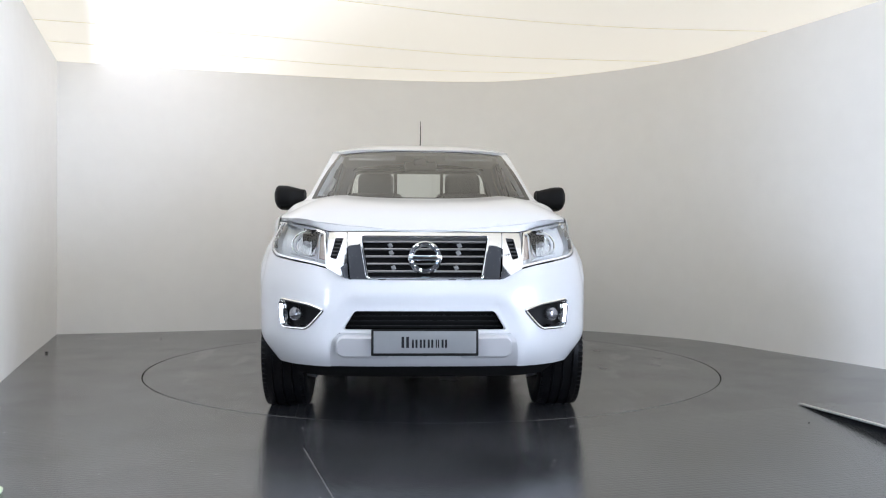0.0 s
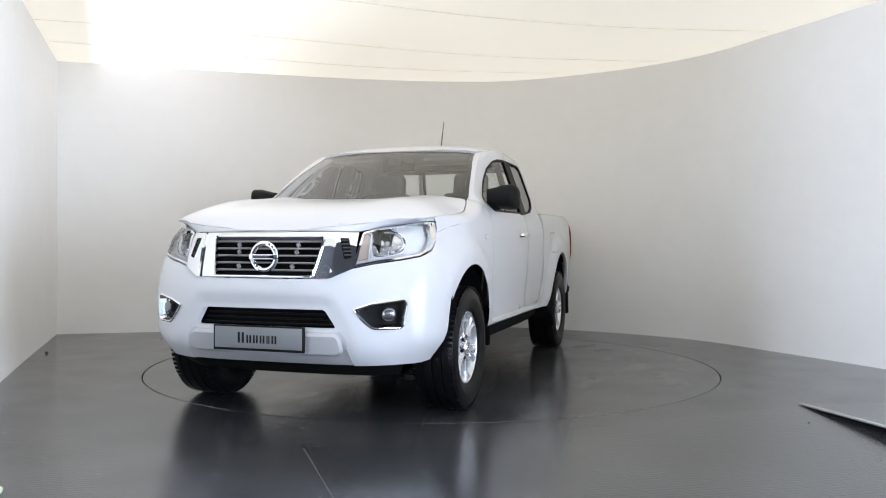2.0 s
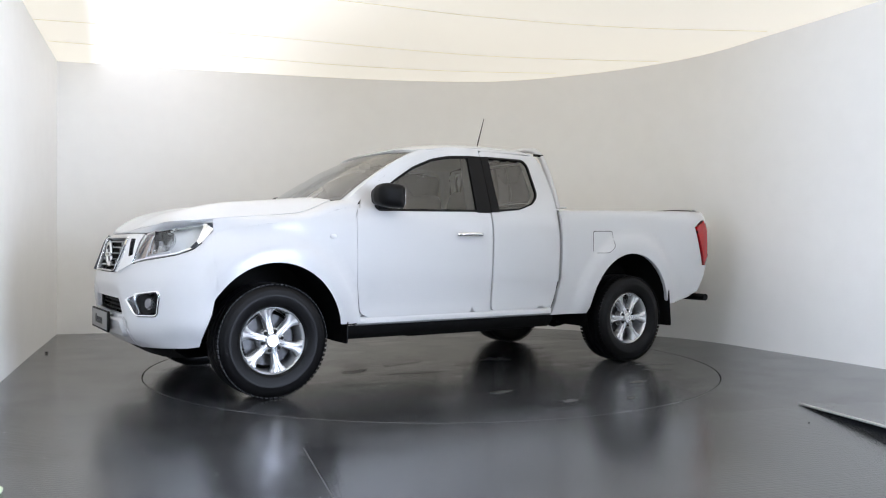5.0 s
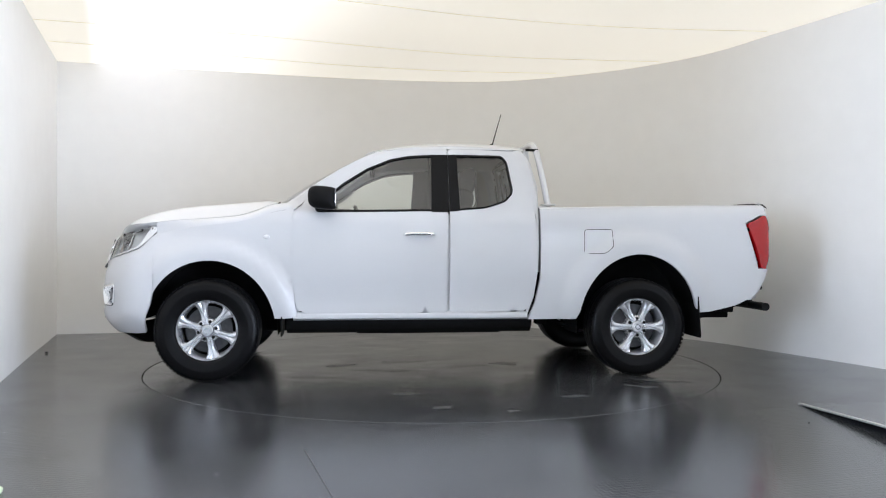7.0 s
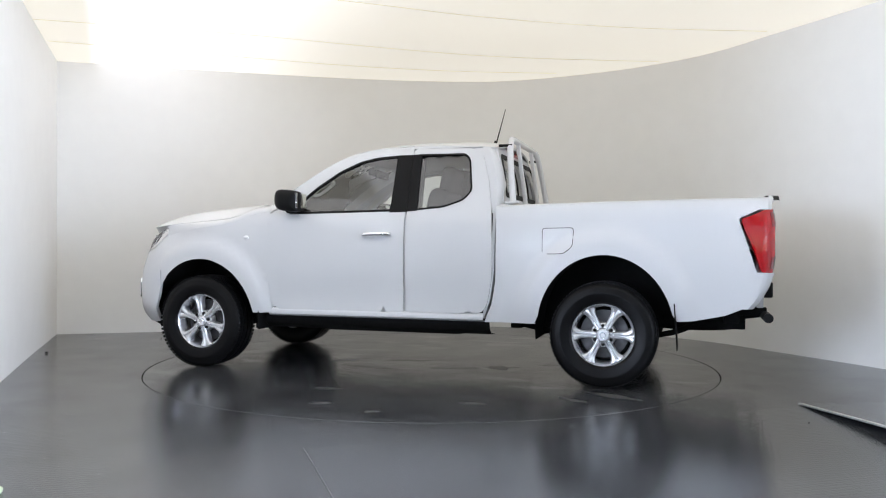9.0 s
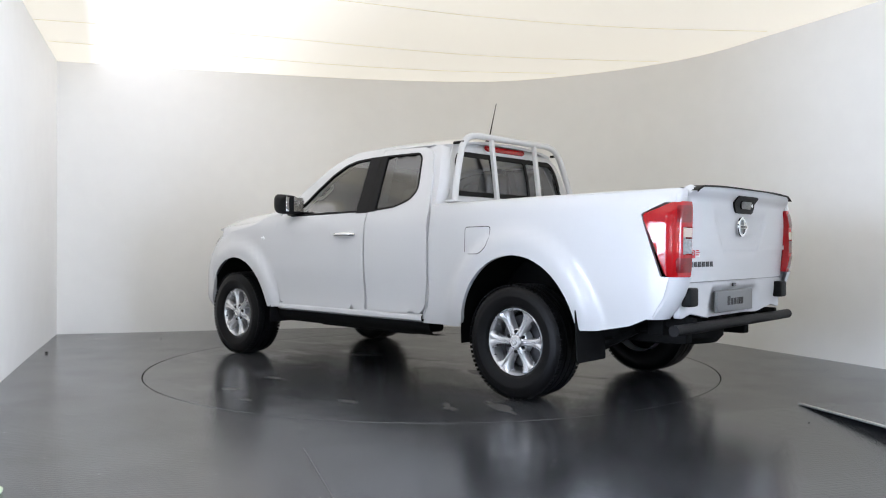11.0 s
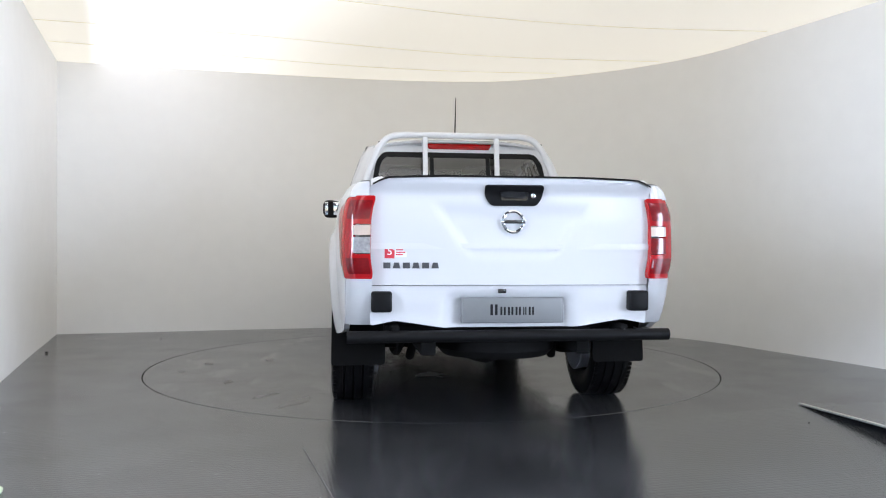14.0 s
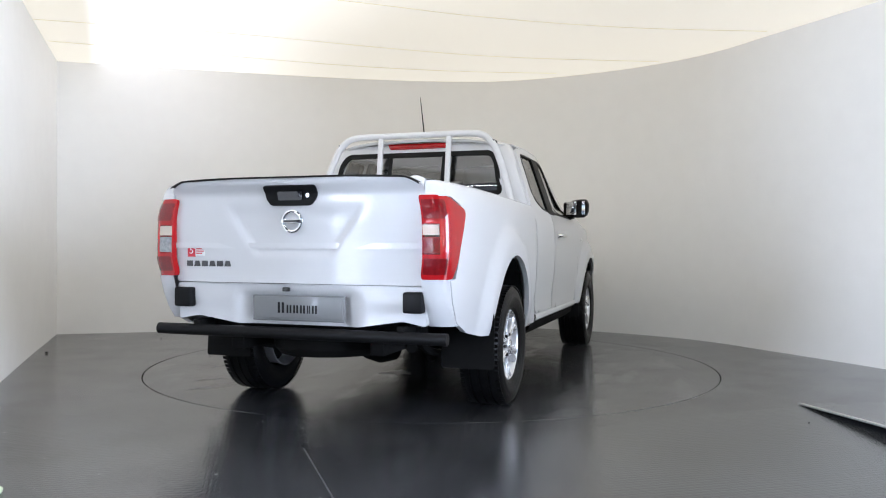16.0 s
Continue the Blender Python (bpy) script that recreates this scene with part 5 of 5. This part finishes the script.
        for z in (0.56, 0.62, 0.70, 0.78, 0.80):
            xb = {0.56: -2.385, 0.62: -2.435, 0.70: -2.48, 0.78: -2.507, 0.80: -2.515}[z]
            y = side_y(max(xb, -2.5), z)
            rows.append([(xb + 0.05, side * y, z), (xb, side * (y - 0.004), z), (xb - 0.03, side * (y - 0.03), z), (xb - 0.045, side * (y - 0.08), z), (xb - 0.045, side * 0.722, z)])
        bm = loft(rows)
        bmesh.ops.recalc_face_normals(bm, faces=bm.faces)
        part("rear_corner", bm, PAINT, t)
        rows = []
        for z in (1.212, 1.230, 1.248, 1.266, 1.281, 1.289):
            y = side_y(-2.47, z)
            rows.append([(-2.46, side * y, z), (-2.512, side * (y - 0.006), z), (-2.533, side * (y - 0.03), z), (-2.539, side * min(y - 0.04, 0.76), z), (-2.539, side * 0.734, z), (-2.45, side * 0.734, z)])
        rows.append([(-2.45, side * (0.772 if k < 3 else 0.737), 1.294) for k in range(6)])
        bm = loft(rows)
        bmesh.ops.recalc_face_normals(bm, faces=bm.faces)
        part("corner_post", bm, PAINT, t)

    # valance below the tailgate
    def val_x(y, z):
        k = abs(y)
        return -2.505 + 0.075 * ease((0.33 - k) / 0.10 + 0.5) * ease((0.725 - z) / 0.02) * 0.6 + 0.012 * ease((0.70 - z) / 0.1)

    vo = [(-0.730, 0.763), (-0.728, 0.56), (-0.60, 0.585), (-0.34, 0.545), (0.34, 0.545), (0.60, 0.585), (0.728, 0.56), (0.730, 0.763)]
    va = part("rear_valance", sheet(rounded(vo, 0.02), lambda y, z: (val_x(y, z), y, z), 0.03, 0.04, 0, flip=True), PAINT, t)
    part("push_button", box(-2.512, 0.05, 0.735, 0.012, 0.045, 0.022, 0.005), GLOSSBLACK, va)
    for s in (1, -1):
        part("rubber_stop", box(-2.523, s * 0.672, 0.684, 0.06, 0.105, 0.105, 0.012), BLACK, t, "black plastic bumper end block")
    plate(t, "rear_plate", Matrix.Translation((-2.487, -0.01, 0.635)), -1)
    # round tube bar with its brackets
    part("tube_bumper", tube([(-2.515, -0.845, 0.505), (-2.515, 0.845, 0.505)], 0.031, 20), BLACK, t, "black round steel rear bar")
    for s in (1, -1):
        part("bar_bracket", tube([(-2.515, s * 0.42, 0.505), (-2.40, s * 0.44, 0.49), (-2.1, s * 0.46, 0.47)], 0.025, 8), UNDER, t)
        part("bar_stay", box(-2.40, s * 0.60, 0.53, 0.25, 0.04, 0.06, 0.008), UNDER, t)


def build_frame(t):
    # white hoop behind the cab
    def hoop_x(z):
        return -0.806 + (z - 1.28) * 0.13
    path = glide([(hoop_x(1.27), 0.755, 1.27), (hoop_x(1.45), 0.705, 1.45), (hoop_x(1.62), 0.642, 1.62), (hoop_x(1.70), 0.600, 1.70), (hoop_x(1.76), 0.530, 1.76), (hoop_x(1.778), 0.43, 1.778)], 5)
    full = path + [(hoop_x(1.778), y, 1.778) for y in (0.2, 0.0, -0.2)] + [(a, -b, c) for a, b, c in reversed(path)]
    hoop = part("rear_hoop", tube([(a, b * 0.985, c) for a, b, c in full], 0.024, 12), PAINT, t, "white tubular hoop behind the cab")
    for y in (0.265, -0.265):
        part("upright", box(hoop_x(1.53), y, 1.53, 0.03, 0.036, 0.52, 0.005, Matrix.Rotation(0.13, 3, "Y")), PAINT, hoop)
    for s in (1, -1):
        part("foot_plate", box(hoop_x(1.275), s * 0.755, 1.283, 0.10, 0.08, 0.012, 0.003), PAINT, hoop)
        part("stay", box(-0.715, s * 0.60, 1.715, 0.10, 0.012, 0.02, 0.003), SEAL, hoop, "black stay to the cab roof")
    # antenna on the roof
    a0, a1 = Vector((-0.50, 0.010, roof_z(-0.5, 0) - 0.004)), Vector((-0.585, 0.016, 2.085))
    ant = part("antenna", tube([a0.lerp(a1, k / 6) for k in range(7)], lambda k: 0.006 - 0.0035 * k, 8), BLACK, t, "thin black roof antenna")
    part("antenna_base", turned([(0.0, 0.028), (0.012, 0.026), (0.035, 0.012), (0.05, 0.007), (0.052, 0.0)], 16, "z"), BLACK, ant).location = (-0.50, 0.010, roof_z(-0.5, 0) - 0.002)


def build_mirrors(t):
    for s in (1, -1):
        # shell: a rounded block, fuller at the outer end
        bm = bmesh.new()
        rows = []
        for k in range(13):
            a = k / 12
            y = 0.822 + 0.212 * a
            hgt = 0.075 * (0.80 + 0.28 * ease(a * 1.6)) * (1 - 0.55 * max(0, (a - 0.78) / 0.22) ** 3)
            dep = 0.112 * (0.72 + 0.30 * ease(a * 2)) * (1 - 0.60 * max(0, (a - 0.75) / 0.25) ** 2.5)
            cz = 1.300 + 0.008 * a
            cx = 0.875 - 0.005 * a
            ring = []
            for j in range(24):
                b = 2 * math.pi * j / 24
                c, q = math.cos(b), math.sin(b)
                px = abs(c) ** 0.55 * (1 if c > 0 else -1)
                pz = abs(q) ** 0.65 * (1 if q > 0 else -1)
                px = max(px, -0.72)
                ring.append((cx + dep * px, s * y, cz + hgt * pz + 0.010 * px))
            rows.append(ring)
        bm = loft(rows, closed=True)
        bm.faces.ensure_lookup_table()
        for ring in (rows[0], rows[-1]):
            vs = [v for v in bm.verts if any((v.co - Vector(p)).length < 1e-6 for p in ring)]
            bm.faces.new(vs)
        bmesh.ops.recalc_face_normals(bm, faces=bm.faces)
        mi = part("door_mirror", bm, BLACK, t, "black plastic door mirror")
        part("mirror_glass", box(0.792, s * 0.932, 1.305, 0.004, 0.165, 0.115, 0.0015), MIRRORGLASS, mi, "mirror glass")
        part("mirror_arm", box(0.895, s * 0.845, 1.232, 0.085, 0.12, 0.034, 0.012), BLACK, mi)


def build_wheel():
    """One wheel on its axle, the face towards +y."""
    rim_bm = bmesh.new()
    # barrel and lip
    turned([(-0.16, 0.196), (-0.155, 0.202), (-0.10, 0.192), (0.03, 0.190), (0.075, 0.196), (0.090, 0.201), (0.100, 0.210), (0.095, 0.216), (0.088, 0.213)], 64, "y", rim_bm)
    # one broad grooved spoke, set six times round the hub
    sp = bmesh.new()
    half = cubic([(0.0, 0.027), (0.3, 0.0235), (0.6, 0.026), (0.85, 0.037), (1.0, 0.060)])
    rows = []
    for i in range(13):
        k = i / 12
        r, w = 0.046 + 0.156 * k, half(k)
        y = 0.082 - 0.008 * math.sin(math.pi * k) + 0.004 * k
        g = 0.013 * (1 - 0.55 * k)
        rows.append([sp.verts.new((r - 0.010 * k * k * abs(u) ** 2, y + h, w * u)) for u, h in
                     ((-1.0, -0.045), (-1.0, -0.004), (-0.86, 0.007), (-0.62, 0.012), (-0.30, 0.012), (-0.14, 0.011 - g * 0.7), (0.0, 0.011 - g),
                      (0.14, 0.011 - g * 0.7), (0.30, 0.012), (0.62, 0.012), (0.86, 0.007), (1.0, -0.004), (1.0, -0.045))])
    for p, q in zip(rows, rows[1:]):
        for j in range(12):
            sp.faces.new([p[j], p[j + 1], q[j + 1], q[j]])
    bmesh.ops.recalc_face_normals(sp, faces=sp.faces)
    turned([(0.02, 0.088), (0.072, 0.082), (0.080, 0.072), (0.080, 0.050), (0.072, 0.046)], 48, "y", rim_bm)
    bmesh.ops.recalc_face_normals(rim_bm, faces=rim_bm.faces)
    w = part("wheel", rim_bm, ALLOY, None, "six-spoke silver alloy wheel with black tyre")
    w.data.set_sharp_from_angle(angle=radians(40))
    spoke = part("spoke", sp, ALLOY, w)
    spoke.data.set_sharp_from_angle(angle=radians(40))
    for k in range(1, 6):
        more = new("spoke", spoke.data)
        more.parent, more.rotation_euler = w, (0, -k * math.pi / 3 - math.pi / 2, 0)
    spoke.rotation_euler = (0, -math.pi / 2, 0)
    # tyre
    prof = [(-0.095, 0.205), (-0.112, 0.230), (-0.128, 0.280), (-0.126, 0.315), (-0.116, 0.342), (-0.100, 0.356), (-0.092, 0.361)]
    tread = [(-0.086, 0.363), (-0.062, 0.3645), (-0.060, 0.356), (-0.052, 0.356), (-0.050, 0.3648), (-0.006, 0.365), (-0.004, 0.356), (0.004, 0.356), (0.006, 0.365)]
    tread += [(-y, r) for y, r in reversed(tread[:5])]
    outer = [(-y, r) for y, r in reversed(prof)]
    outer = outer[:4] + [(0.1265, 0.300), (0.1285, 0.296)] + outer[4:-1] + [(0.112, 0.230), (0.104, 0.220), (0.095, 0.211)]
    tb = turned(prof + tread + outer, 96)
    bmesh.ops.recalc_face_normals(tb, faces=tb.faces)
    # shoulder blocks
    for k in range(72):
        a = 2 * math.pi * k / 72
        for sy in (-1, 1):
            box_into(tb, 0.3575 * math.cos(a), sy * 0.104, 0.3575 * math.sin(a), 0.008, 0.026, 0.020, 0, Matrix.Rotation(-a, 3, "Y"))
    ty = part("tyre", tb, RUBBER, w, "black road tyre")
    ty.data.set_sharp_from_angle(angle=radians(35))
    part("hub_cap", turned([(0.070, 0.046), (0.094, 0.044), (0.102, 0.036), (0.103, 0.0)], 32), ALLOY, w)
    part("cap_badge", turned([(0.103, 0.022), (0.1055, 0.021), (0.1055, 0.016), (0.103, 0.015)], 24), CHROME, w)
    for k in range(6):
        a = math.pi / 2 + math.pi / 6 + k * math.pi / 3
        n = part("wheel_nut", turned([(0.064, 0.012), (0.092, 0.0115), (0.095, 0.008), (0.095, 0.0)], 12), BLACK, w)
        n.location = (0.0635 * math.cos(a), 0, 0.0635 * math.sin(a))
    part("brake_disc", turned([(-0.02, 0.08), (-0.02, 0.165), (0.0, 0.165), (0.0, 0.06)], 40), DARKMETAL, w, "dull steel brake disc")
    part("wheel_back", turned([(-0.05, 0.195), (-0.055, 0.0)], 40), UNDER, w)
    part("valve", tube([(0.20, 0.07, 0.0), (0.19, 0.095, 0.0)], 0.004, 6), SEAL, w)
    return w


def build_under(t):
    w = build_wheel()
    w.parent = t
    w.matrix_basis = pose(FRONT_AXLE, 0.800, HUB, 0, 12, 0)
    for x, y, turn, spin in ((REAR_AXLE, 0.800, 0, 30), (FRONT_AXLE, -0.800, 180, 47), (REAR_AXLE, -0.800, 180, 5)):
        c = copy_thing(w, pose(x, y, HUB, 0, 0, turn) @ pose(0, 0, 0, 0, spin, 0))
        c.parent = t
    for s in (1, -1):
        part("chassis_rail", box(-0.2, s * 0.42, 0.46, 4.4, 0.08, 0.14, 0.01), UNDER, t, "black chassis rail")
        # arch liners
        for (xc, zc, rx, rz), y0 in (((1.672, 0.36, 0.475, 0.515), 0.885), ((-1.47, 0.39, 0.475, 0.535), 0.885)):
            a = [radians(d) for d in (range(24, 190, 8) if xc > 0 else range(-8, 175, 8))]
            lines = [[(xc + rx * math.cos(q), s * y, zc + rz * math.sin(q)) for q in a] for y in (y0, 0.75, 0.50)]
            lines.append([(xc + rx * 0.9 * math.cos(q), s * 0.48, zc + rz * 0.9 * math.sin(q)) for q in a])
            lines.append([(xc, s * 0.48, zc + 0.1) for q in a])
            part("arch_liner", loft(lines), UNDER, t, "black wheel arch liner")
        # mud flaps
        fl = rounded([(0.62, 0.20), (0.93, 0.20), (0.925, 0.52), (0.62, 0.52)], 0.02)
        part("mud_flap", prism([(y, z + 0.08) for y, z in fl], lambda a, b, h: (-1.925 - h - (0.6 - b) * 0.06, s * a, b), 0.008), UNDER, t, "black rubber mud flap")
        part("mud_flap", prism([(y - 0.015, z + 0.115) for y, z in rounded([(0.66, 0.20), (0.92, 0.20), (0.92, 0.45), (0.66, 0.45)], 0.02)], lambda a, b, h: (1.165 + h + (0.5 - b) * 0.02, s * a, b), 0.008), BLACK, t, "black rubber mud flap")
        # leaf springs
        part("leaf_spring", tube(glide([(-0.78, s * 0.54, 0.40), (-1.1, s * 0.54, 0.34), (REAR_AXLE, s * 0.54, 0.30), (-1.9, s * 0.54, 0.36), (-2.12, s * 0.54, 0.46)], 5), 0.022, 6), UNDER, t)
        part("spring_hanger", box(-0.80, s * 0.54, 0.42, 0.09, 0.07, 0.12, 0.01), UNDER, t)
        part("damper", tube([(-1.62, s * 0.45, 0.28), (-1.85, s * 0.40, 0.60)], 0.028, 10), UNDER, t)
    axle = bmesh.new()
    tube_into(axle, [(REAR_AXLE, -0.66, HUB), (REAR_AXLE, 0.66, HUB)], 0.045, 12)
    part("rear_axle", axle, UNDER, t, "black rear axle")
    d = part("differential", turned([(-0.13, 0.05), (-0.10, 0.13), (0.0, 0.155), (0.10, 0.13), (0.13, 0.05)], 20), UNDER, t)
    d.location = (REAR_AXLE, -0.05, HUB)
    part("propshaft", tube([(REAR_AXLE, -0.05, HUB + 0.02), (0.6, -0.05, 0.46)], 0.035, 10), UNDER, t)
    part("front_axle", tube([(FRONT_AXLE, -0.66, HUB), (FRONT_AXLE, 0.66, HUB)], 0.04, 10), UNDER, t)
    part("engine_sump", box(1.5, 0, 0.42, 0.9, 0.5, 0.26, 0.03), UNDER, t)
    part("fuel_tank", box(0.1, 0.62, 0.40, 1.1, 0.34, 0.16, 0.03), UNDER, t)
    part("exhaust", tube(glide([(0.8, -0.3, 0.38), (-0.5, -0.3, 0.38), (-1.2, -0.3, 0.40), (-1.6, -0.32, 0.56), (-2.1, -0.5, 0.40)], 5), 0.03, 10), UNDER, t)
    part("spare_wheel", turned([(0.36, 0.10), (0.36, 0.30), (0.40, 0.335), (0.50, 0.335), (0.54, 0.30), (0.54, 0.10)], 32, "z"), UNDER, t, "spare wheel under the bed").location = (-2.06, 0, 0.0)
    # cab and engine bay floor, bulkheads
    part("cab_floor", box(0.25, 0, 0.50, 1.9, 1.60, 0.05), TRIM, t)
    part("bulkhead", box(1.16, 0, 0.86, 0.04, 1.56, 0.76), TRIM, t)
    part("radiator", box(2.30, 0, 0.72, 0.06, 1.20, 0.66), UNDER, t)
    part("inner_wing", box(1.75, 0, 1.00, 1.1, 1.30, 0.06), UNDER, t)
    part("cross_member", box(-2.30, 0, 0.50, 0.10, 1.30, 0.10, 0.01), UNDER, t)


def build_cabin(t):
    # dashboard
    prof = [(1.13, 1.25), (0.98, 1.252), (0.80, 1.225), (0.72, 1.17), (0.70, 1.02), (0.78, 0.80), (1.13, 0.72)]
    part("dashboard", loft([[(x, y, z) for x, z in prof] for y in (-0.76, -0.4, 0.0, 0.4, 0.76)]), TRIM, t, "dark grey dashboard")
    # wheel on the right, for driving on the left of the road
    ring = []
    n = 36
    m = Matrix.Translation((0.56, -0.37, 1.14)) @ Matrix.Rotation(radians(-65), 4, "Y")
    for k in range(n + 1):
        a = 2 * math.pi * k / n
        ring.append(tuple(m @ Vector((0.185 * math.cos(a), 0.185 * math.sin(a), 0))))
    sw = part("steering_wheel", tube(ring, 0.015, 8), TRIM, t, "dark steering wheel")
    part("wheel_hub", box(0.575, -0.37, 1.14, 0.05, 0.14, 0.12, 0.02), TRIM, sw)
    part("wheel_spoke", box(0.57, -0.37, 1.13, 0.02, 0.34, 0.03, 0.006), TRIM, sw)
    for y in (0.37, -0.37):
        seat = part("seat", box(0.18, y, 0.78, 0.52, 0.50, 0.20, 0.06), FABRIC, t, "dark grey fabric front seat")
        part("backrest", box(-0.13, y, 1.11, 0.17, 0.48, 0.62, 0.07, Matrix.Rotation(radians(-14), 3, "Y")), FABRIC, seat)
        part("headrest", box(-0.235, y, 1.475, 0.12, 0.30, 0.22, 0.055, Matrix.Rotation(radians(-10), 3, "Y")), FABRIC, seat)
        for d in (-0.06, 0.06):
            part("headrest_post", tube([(-0.205, y + d, 1.38), (-0.225, y + d, 1.46)], 0.007, 6), CHROME, seat)
        part("seat_base", box(0.15, y, 0.60, 0.46, 0.42, 0.18, 0.01), TRIM, seat)
        part("rear_seat", box(-0.52, y, 0.95, 0.20, 0.52, 0.55, 0.05), FABRIC, t, "dark folding rear seat")
        part("grab_handle", tube(glide([(0.80, (0.70 if y > 0 else -0.70), 1.36), (0.76, (0.665 if y > 0 else -0.665), 1.37), (0.66, (0.64 if y > 0 else -0.64), 1.45), (0.66, (0.67 if y > 0 else -0.67), 1.47)], 4), 0.012, 8), TRIMLIGHT, t, "pale grey grab handle")
        s = 1 if y > 0 else -1
        part("pillar_lining", loft([[(0.12, s * 0.77, 1.22), (0.10, s * 0.64, 1.66)], [(-0.12, s * 0.77, 1.22), (-0.12, s * 0.64, 1.66)]]), TRIM, t, "dark pillar lining")
        part("belt", box(-0.04, s * 0.72, 1.35, 0.05, 0.006, 0.6, 0.002, Matrix.Rotation(s * 0.28, 3, "X")), TRIM, t, "dark seat belt")
        part("sun_visor", box(0.42, y, 1.645, 0.13, 0.36, 0.02, 0.006, Matrix.Rotation(radians(18), 3, "Y")), TRIMLIGHT, t, "pale grey sun visor")


def build_truck():
    t = thing("pickup_truck", "white extended-cab pickup truck with a tubular hoop, on the turntable", "pickup truck")
    build_panels(t)
    build_windscreen(t)
    build_nose(t)
    build_tail(t)
    build_frame(t)
    build_mirrors(t)
    build_under(t)
    build_cabin(t)
    return t


# ---- what moves: the turntable and the truck on it ----
SIDE, SKEW = -0.115, 0.0
HEADING = [(0, -88.31), (0.5, -91.19), (1, -95.96), (1.5, -101.77), (2, -108.60), (2.5, -114.89), (3, -121.64), (3.5, -127.97), (4, -134.84), (4.2, -137.45),
           (5.25, -151.0), (6.3, -164.56), (6.5, -167.27), (7, -173.70), (7.5, -179.44), (8, -185.29), (8.5, -190.98), (9, -197.75), (9.2, -200.38),
           (10.25, -214.0), (11.3, -227.62), (11.5, -230.20), (12, -237.00), (12.5, -243.30), (13, -250.08), (13.5, -256.47), (14, -263.32), (14.5, -269.62),
           (15, -276.37), (15.5, -282.63), (16, -289.36)]


def motions():
    walk(turntable, [(t, pose(0, 0, 0, 0, 0, a)) for t, a in HEADING])
    walk(truck, [(t, pose(0, 0, 0, 0, 0, a) @ pose(0, SIDE, 0, 0, 0, SKEW)) for t, a in HEADING])


build_setting()
build_ramp()
build_paper()
build_crumbs()
turntable = build_turntable()
truck = build_truck()
motions()
